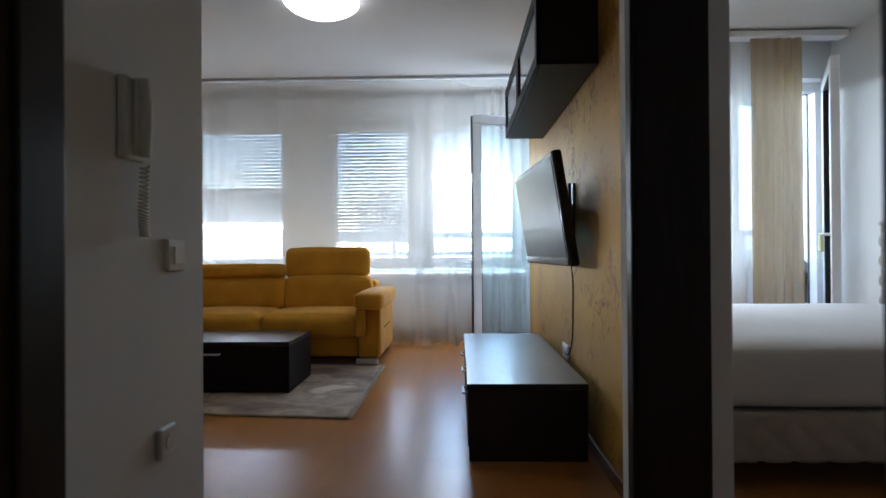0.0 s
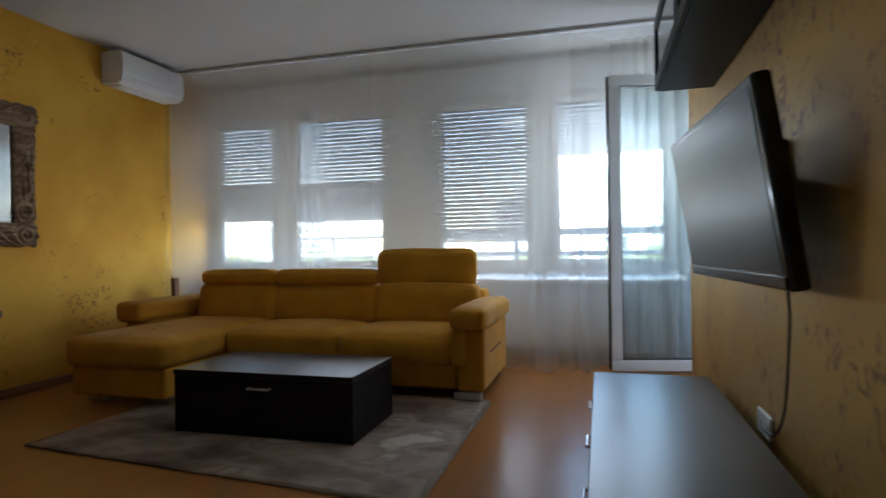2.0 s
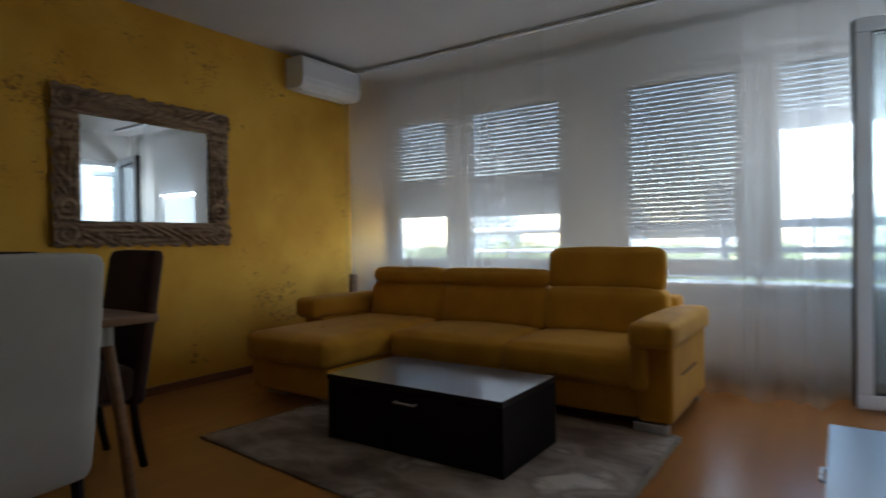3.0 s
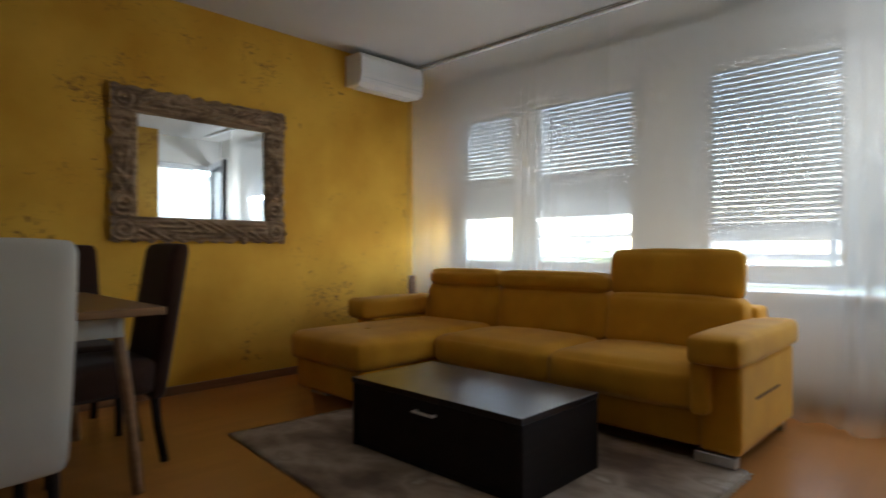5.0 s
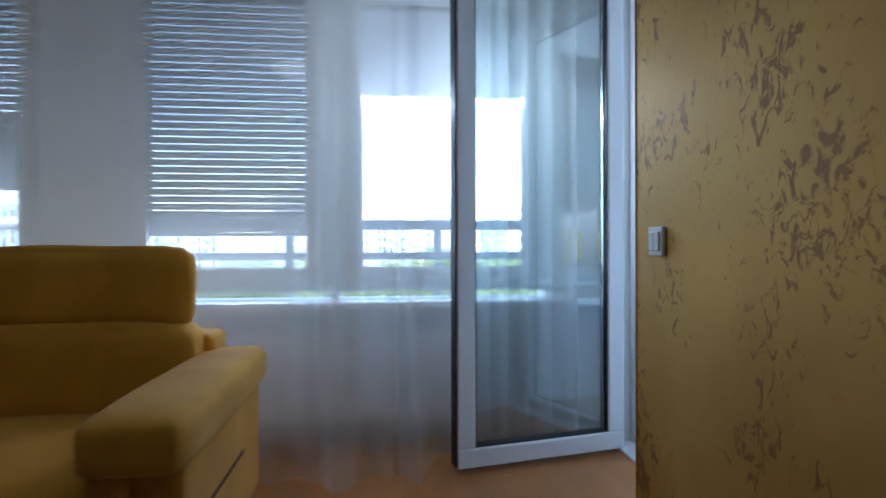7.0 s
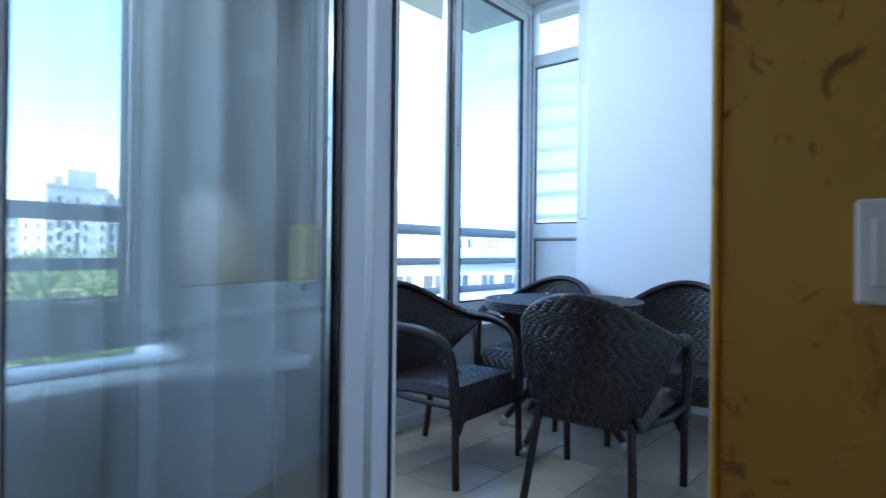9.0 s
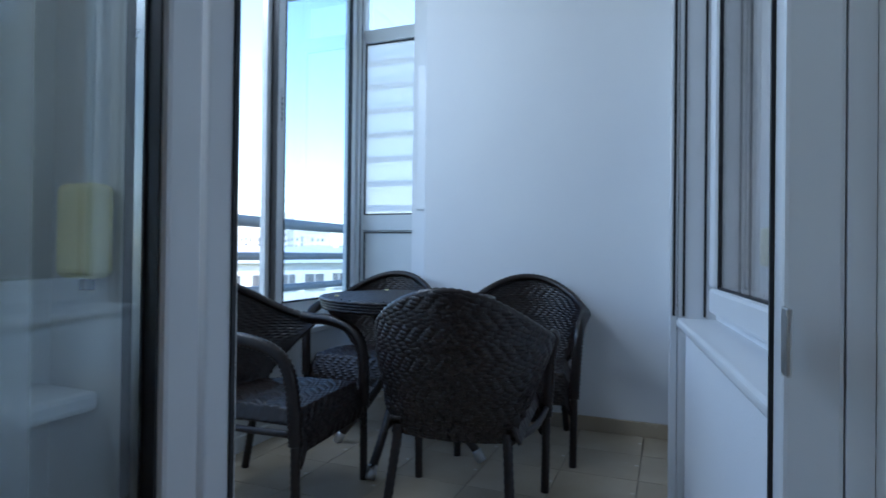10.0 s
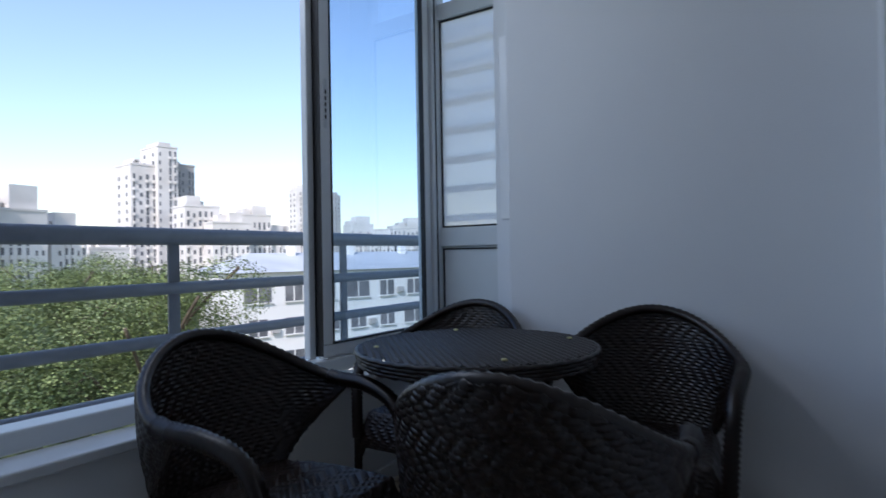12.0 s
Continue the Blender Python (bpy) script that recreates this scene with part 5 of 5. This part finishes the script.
def low_block(az, dist, w, d, up, turn, label):
    """White four-storey house with a shallow sheet roof, windows and wall boxes."""
    x, y = spot(az, dist)
    t = thing("apartment_house", (0, 0, 0), label, "building", "city buildings")
    top = E0 + up
    box("wall", (-w / 2, w / 2, -d / 2, d / 2, GROUND, top), WHITEFACADE, t)
    bm = bmesh.new()
    vs = [bm.verts.new(p) for p in ((-w / 2 - 0.5, -d / 2 - 0.5, top), (w / 2 + 0.5, -d / 2 - 0.5, top), (w / 2 + 0.5, d / 2 + 0.5, top), (-w / 2 - 0.5, d / 2 + 0.5, top), (-w / 2 + 3, 0, top + 1.7), (w / 2 - 3, 0, top + 1.7))]
    for f in ((0, 1, 5, 4), (1, 2, 5), (2, 3, 4, 5), (3, 0, 4), (3, 2, 1, 0)):
        bm.faces.new([vs[i] for i in f])
    r = part("roof", bm, ROOFMETAL, t)
    for k in range(3):
        cx = -w / 2 + w * (0.25 + 0.25 * k)
        box("chimney", (cx, cx + 0.7, -1.2, -0.5, top + 0.8, top + 2.6), WHITEFACADE, r, 0.03)
    n = 6
    cols = max(4, int(w / 3.2))
    for i in range(n):
        for k in range(cols):
            cx, z = -w / 2 + (k + 0.5) * w / cols, top - 2.6 - i * 2.9
            if z < top - 14:
                continue
            wd = 0.8 if (k + i) % 3 else 1.2
            wn_ = box("window", (cx - wd, cx + wd, -d / 2 - 0.04, -d / 2 + 0.1, z, z + 1.45), FARGLASS, t)
            box("window_frame", (cx - 0.05, cx + 0.05, -d / 2 - 0.08, -d / 2 - 0.041, z, z + 1.45), WHITEFACADE, wn_)
            box("sill", (cx - wd - 0.1, cx + wd + 0.1, -d / 2 - 0.2, -d / 2 - 0.041, z - 0.1, z - 0.01), WHITEFACADE, wn_)
            if (k + i) % 3 == 1:
                box("wall_unit", (cx + wd + 0.3, cx + wd + 1.0, -d / 2 - 0.35, -d / 2, z + 0.2, z + 0.75), CONCRETE_GREY, t, 0.03)
    t.matrix_basis = pose(x, y, 0, 0, 0, -az + turn)
    return t


low_block(46.5, 62, 26, 12, -1.3, 28, "white four-storey apartment house with a pale sheet roof")
low_block(62.0, 80, 26, 12, -1.0, 20, "white four-storey apartment house with a pale sheet roof")


def tree_kind(seed, height, spread):
    """Trunk with limbs, and a crown of many small leaf clumps with gaps."""
    rnd = random.Random(seed)
    t = thing("tree", (0, 0, 0), "broad green leafy tree below the balcony", "tree", "trees")
    bm = sweep([(0, 0, 0), (0.1, 0.05, height * 0.3), (-0.1, 0.1, height * 0.6)], 0.28, 8, steps=4)
    for k in range(7):
        a = k * 0.9 + rnd.random()
        z = height * (0.28 + 0.06 * k)
        limb = sweep([(0, 0, z), (0.5 * spread * math.cos(a) * 0.6, 0.5 * spread * math.sin(a) * 0.6, z + height * 0.14), (spread * 0.7 * math.cos(a), spread * 0.7 * math.sin(a), z + height * 0.26)], 0.09, 6, steps=4)
        me = bpy.data.meshes.new("limb")
        limb.to_mesh(me)
        bm.from_mesh(me)
        limb.free()
        bpy.data.meshes.remove(me)
    part("trunk", bm, BARK, t, "", True)
    r2 = np.random.RandomState(seed)
    lobes = []
    for k in range(18):
        a, q = rnd.uniform(0, 6.28), rnd.uniform(0.1, 0.75) * spread
        lobes.append((q * math.cos(a), q * math.sin(a), height * rnd.uniform(0.42, 0.86), spread * rnd.uniform(0.28, 0.48)))
    verts, faces = [], []
    per = 1900
    for cx, cy, cz, r in lobes:
        dirs = r2.normal(size=(per, 3))
        dirs /= np.linalg.norm(dirs, axis=1)[:, None]
        rad_ = r * (0.72 + 0.34 * r2.rand(per))
        cen = np.array([cx, cy, cz]) + dirs * rad_[:, None] * np.array([1, 1, 0.82])
        for p, dvec in zip(cen, dirs):
            s = r2.uniform(0.05, 0.10)
            u = np.cross(dvec + r2.normal(size=3) * 0.5, [0.3, 0.2, 1.0])
            u /= np.linalg.norm(u) + 1e-6
            v = np.cross(dvec + r2.normal(size=3) * 0.5, u)
            v /= np.linalg.norm(v) + 1e-6
            b = len(verts)
            verts += [tuple(p - u * s), tuple(p + v * s * 0.7), tuple(p + u * s), tuple(p - v * s * 0.7)]
            faces.append((b, b + 1, b + 2, b + 3))
    me = bpy.data.meshes.new("crown")
    me.from_pydata(verts, [], faces)
    finish(me, LEAF, False)
    ob = new("crown", me)
    ob.parent = t
    tagged(ob, kind="stuff")
    return t


kinds = [tree_kind(11, 19.5, 5.6), tree_kind(23, 21.5, 6.2), tree_kind(37, 17.5, 5.2)]
rt = random.Random(5)
n_tree = 0
for az in range(-44, 52, 3):
    for dist in (40, 52, 68, 90, 120):
        if az < 4 and (az % 2 or dist in (40, 90)):
            continue
        if az > (28 if dist < 60 else 31):
            continue
        a2, d2 = az + rt.uniform(-1.6, 1.6), dist * rt.uniform(0.88, 1.14)
        x, y = spot(a2, d2)
        m_ = pose(x, y, GROUND, 0, 0, rt.uniform(0, 360)) @ Matrix.Scale(rt.uniform(0.94, 1.14), 4)
        src = kinds[n_tree % 3]
        if n_tree < 3:
            src.matrix_basis = m_
        else:
            copy_thing(src, m_)
        n_tree += 1

# ---- pieces of the floors ----
def piece_mesh(name, lx, ly, lz, bevel, material):
    me = bpy.data.meshes.new(name)
    bm = add_box(bmesh.new(), -lx / 2, lx / 2, -ly / 2, ly / 2, -lz, 0, bevel, 1)
    bm.to_mesh(me)
    bm.free()
    me.materials.append(material)
    return me


tiles = bpy.data.objects["balcony_floor"]
TS = 0.325
tile_me = piece_mesh("tile", TS - 0.004, TS - 0.004, 0.006, 0.001, TILE)
for i in range(9):
    for j in range(7):
        x, y = 1.355 + (i + 0.5) * TS, 4.745 + (j + 0.5) * TS
        ob = new("tile", tile_me)
        ob.location = (x, y, 0)
        ob.parent = tiles

PWID, PLEN = 0.068, 0.46
plank_me = piece_mesh("plank", PWID, PLEN, 0.0058, 0.0, PLANK)
rest = bmesh.new()
rp = random.Random(9)
count = 0
for i in range(int((1.26 + 3.68) / PWID) + 1):
    x = -3.68 + (i + 0.5) * PWID
    y = -1.4 + rp.uniform(-0.9, 0.0)
    while y < 6.0:
        cy = y + PLEN / 2
        inside = (cy > 1.0 or x > -0.7) and y < 5.99
        y1 = min(y + PLEN, 6.0)
        if inside and x < 1.3:
            if count < 300 and 1.2 < cy and y1 > y + PLEN - 0.001 and x > -2.9:
                ob = new("plank", plank_me)
                ob.location = (x, cy, 0)
                ob.parent = floor
                count += 1
            else:
                add_box(rest, x - PWID / 2, x + PWID / 2, y, y1, -0.0058, 0)
        y += PLEN
rest_ob = part("plank_field", rest, PLANK, None)
rest_ob.parent = floor
tagged(rest_ob, kind="stuff")
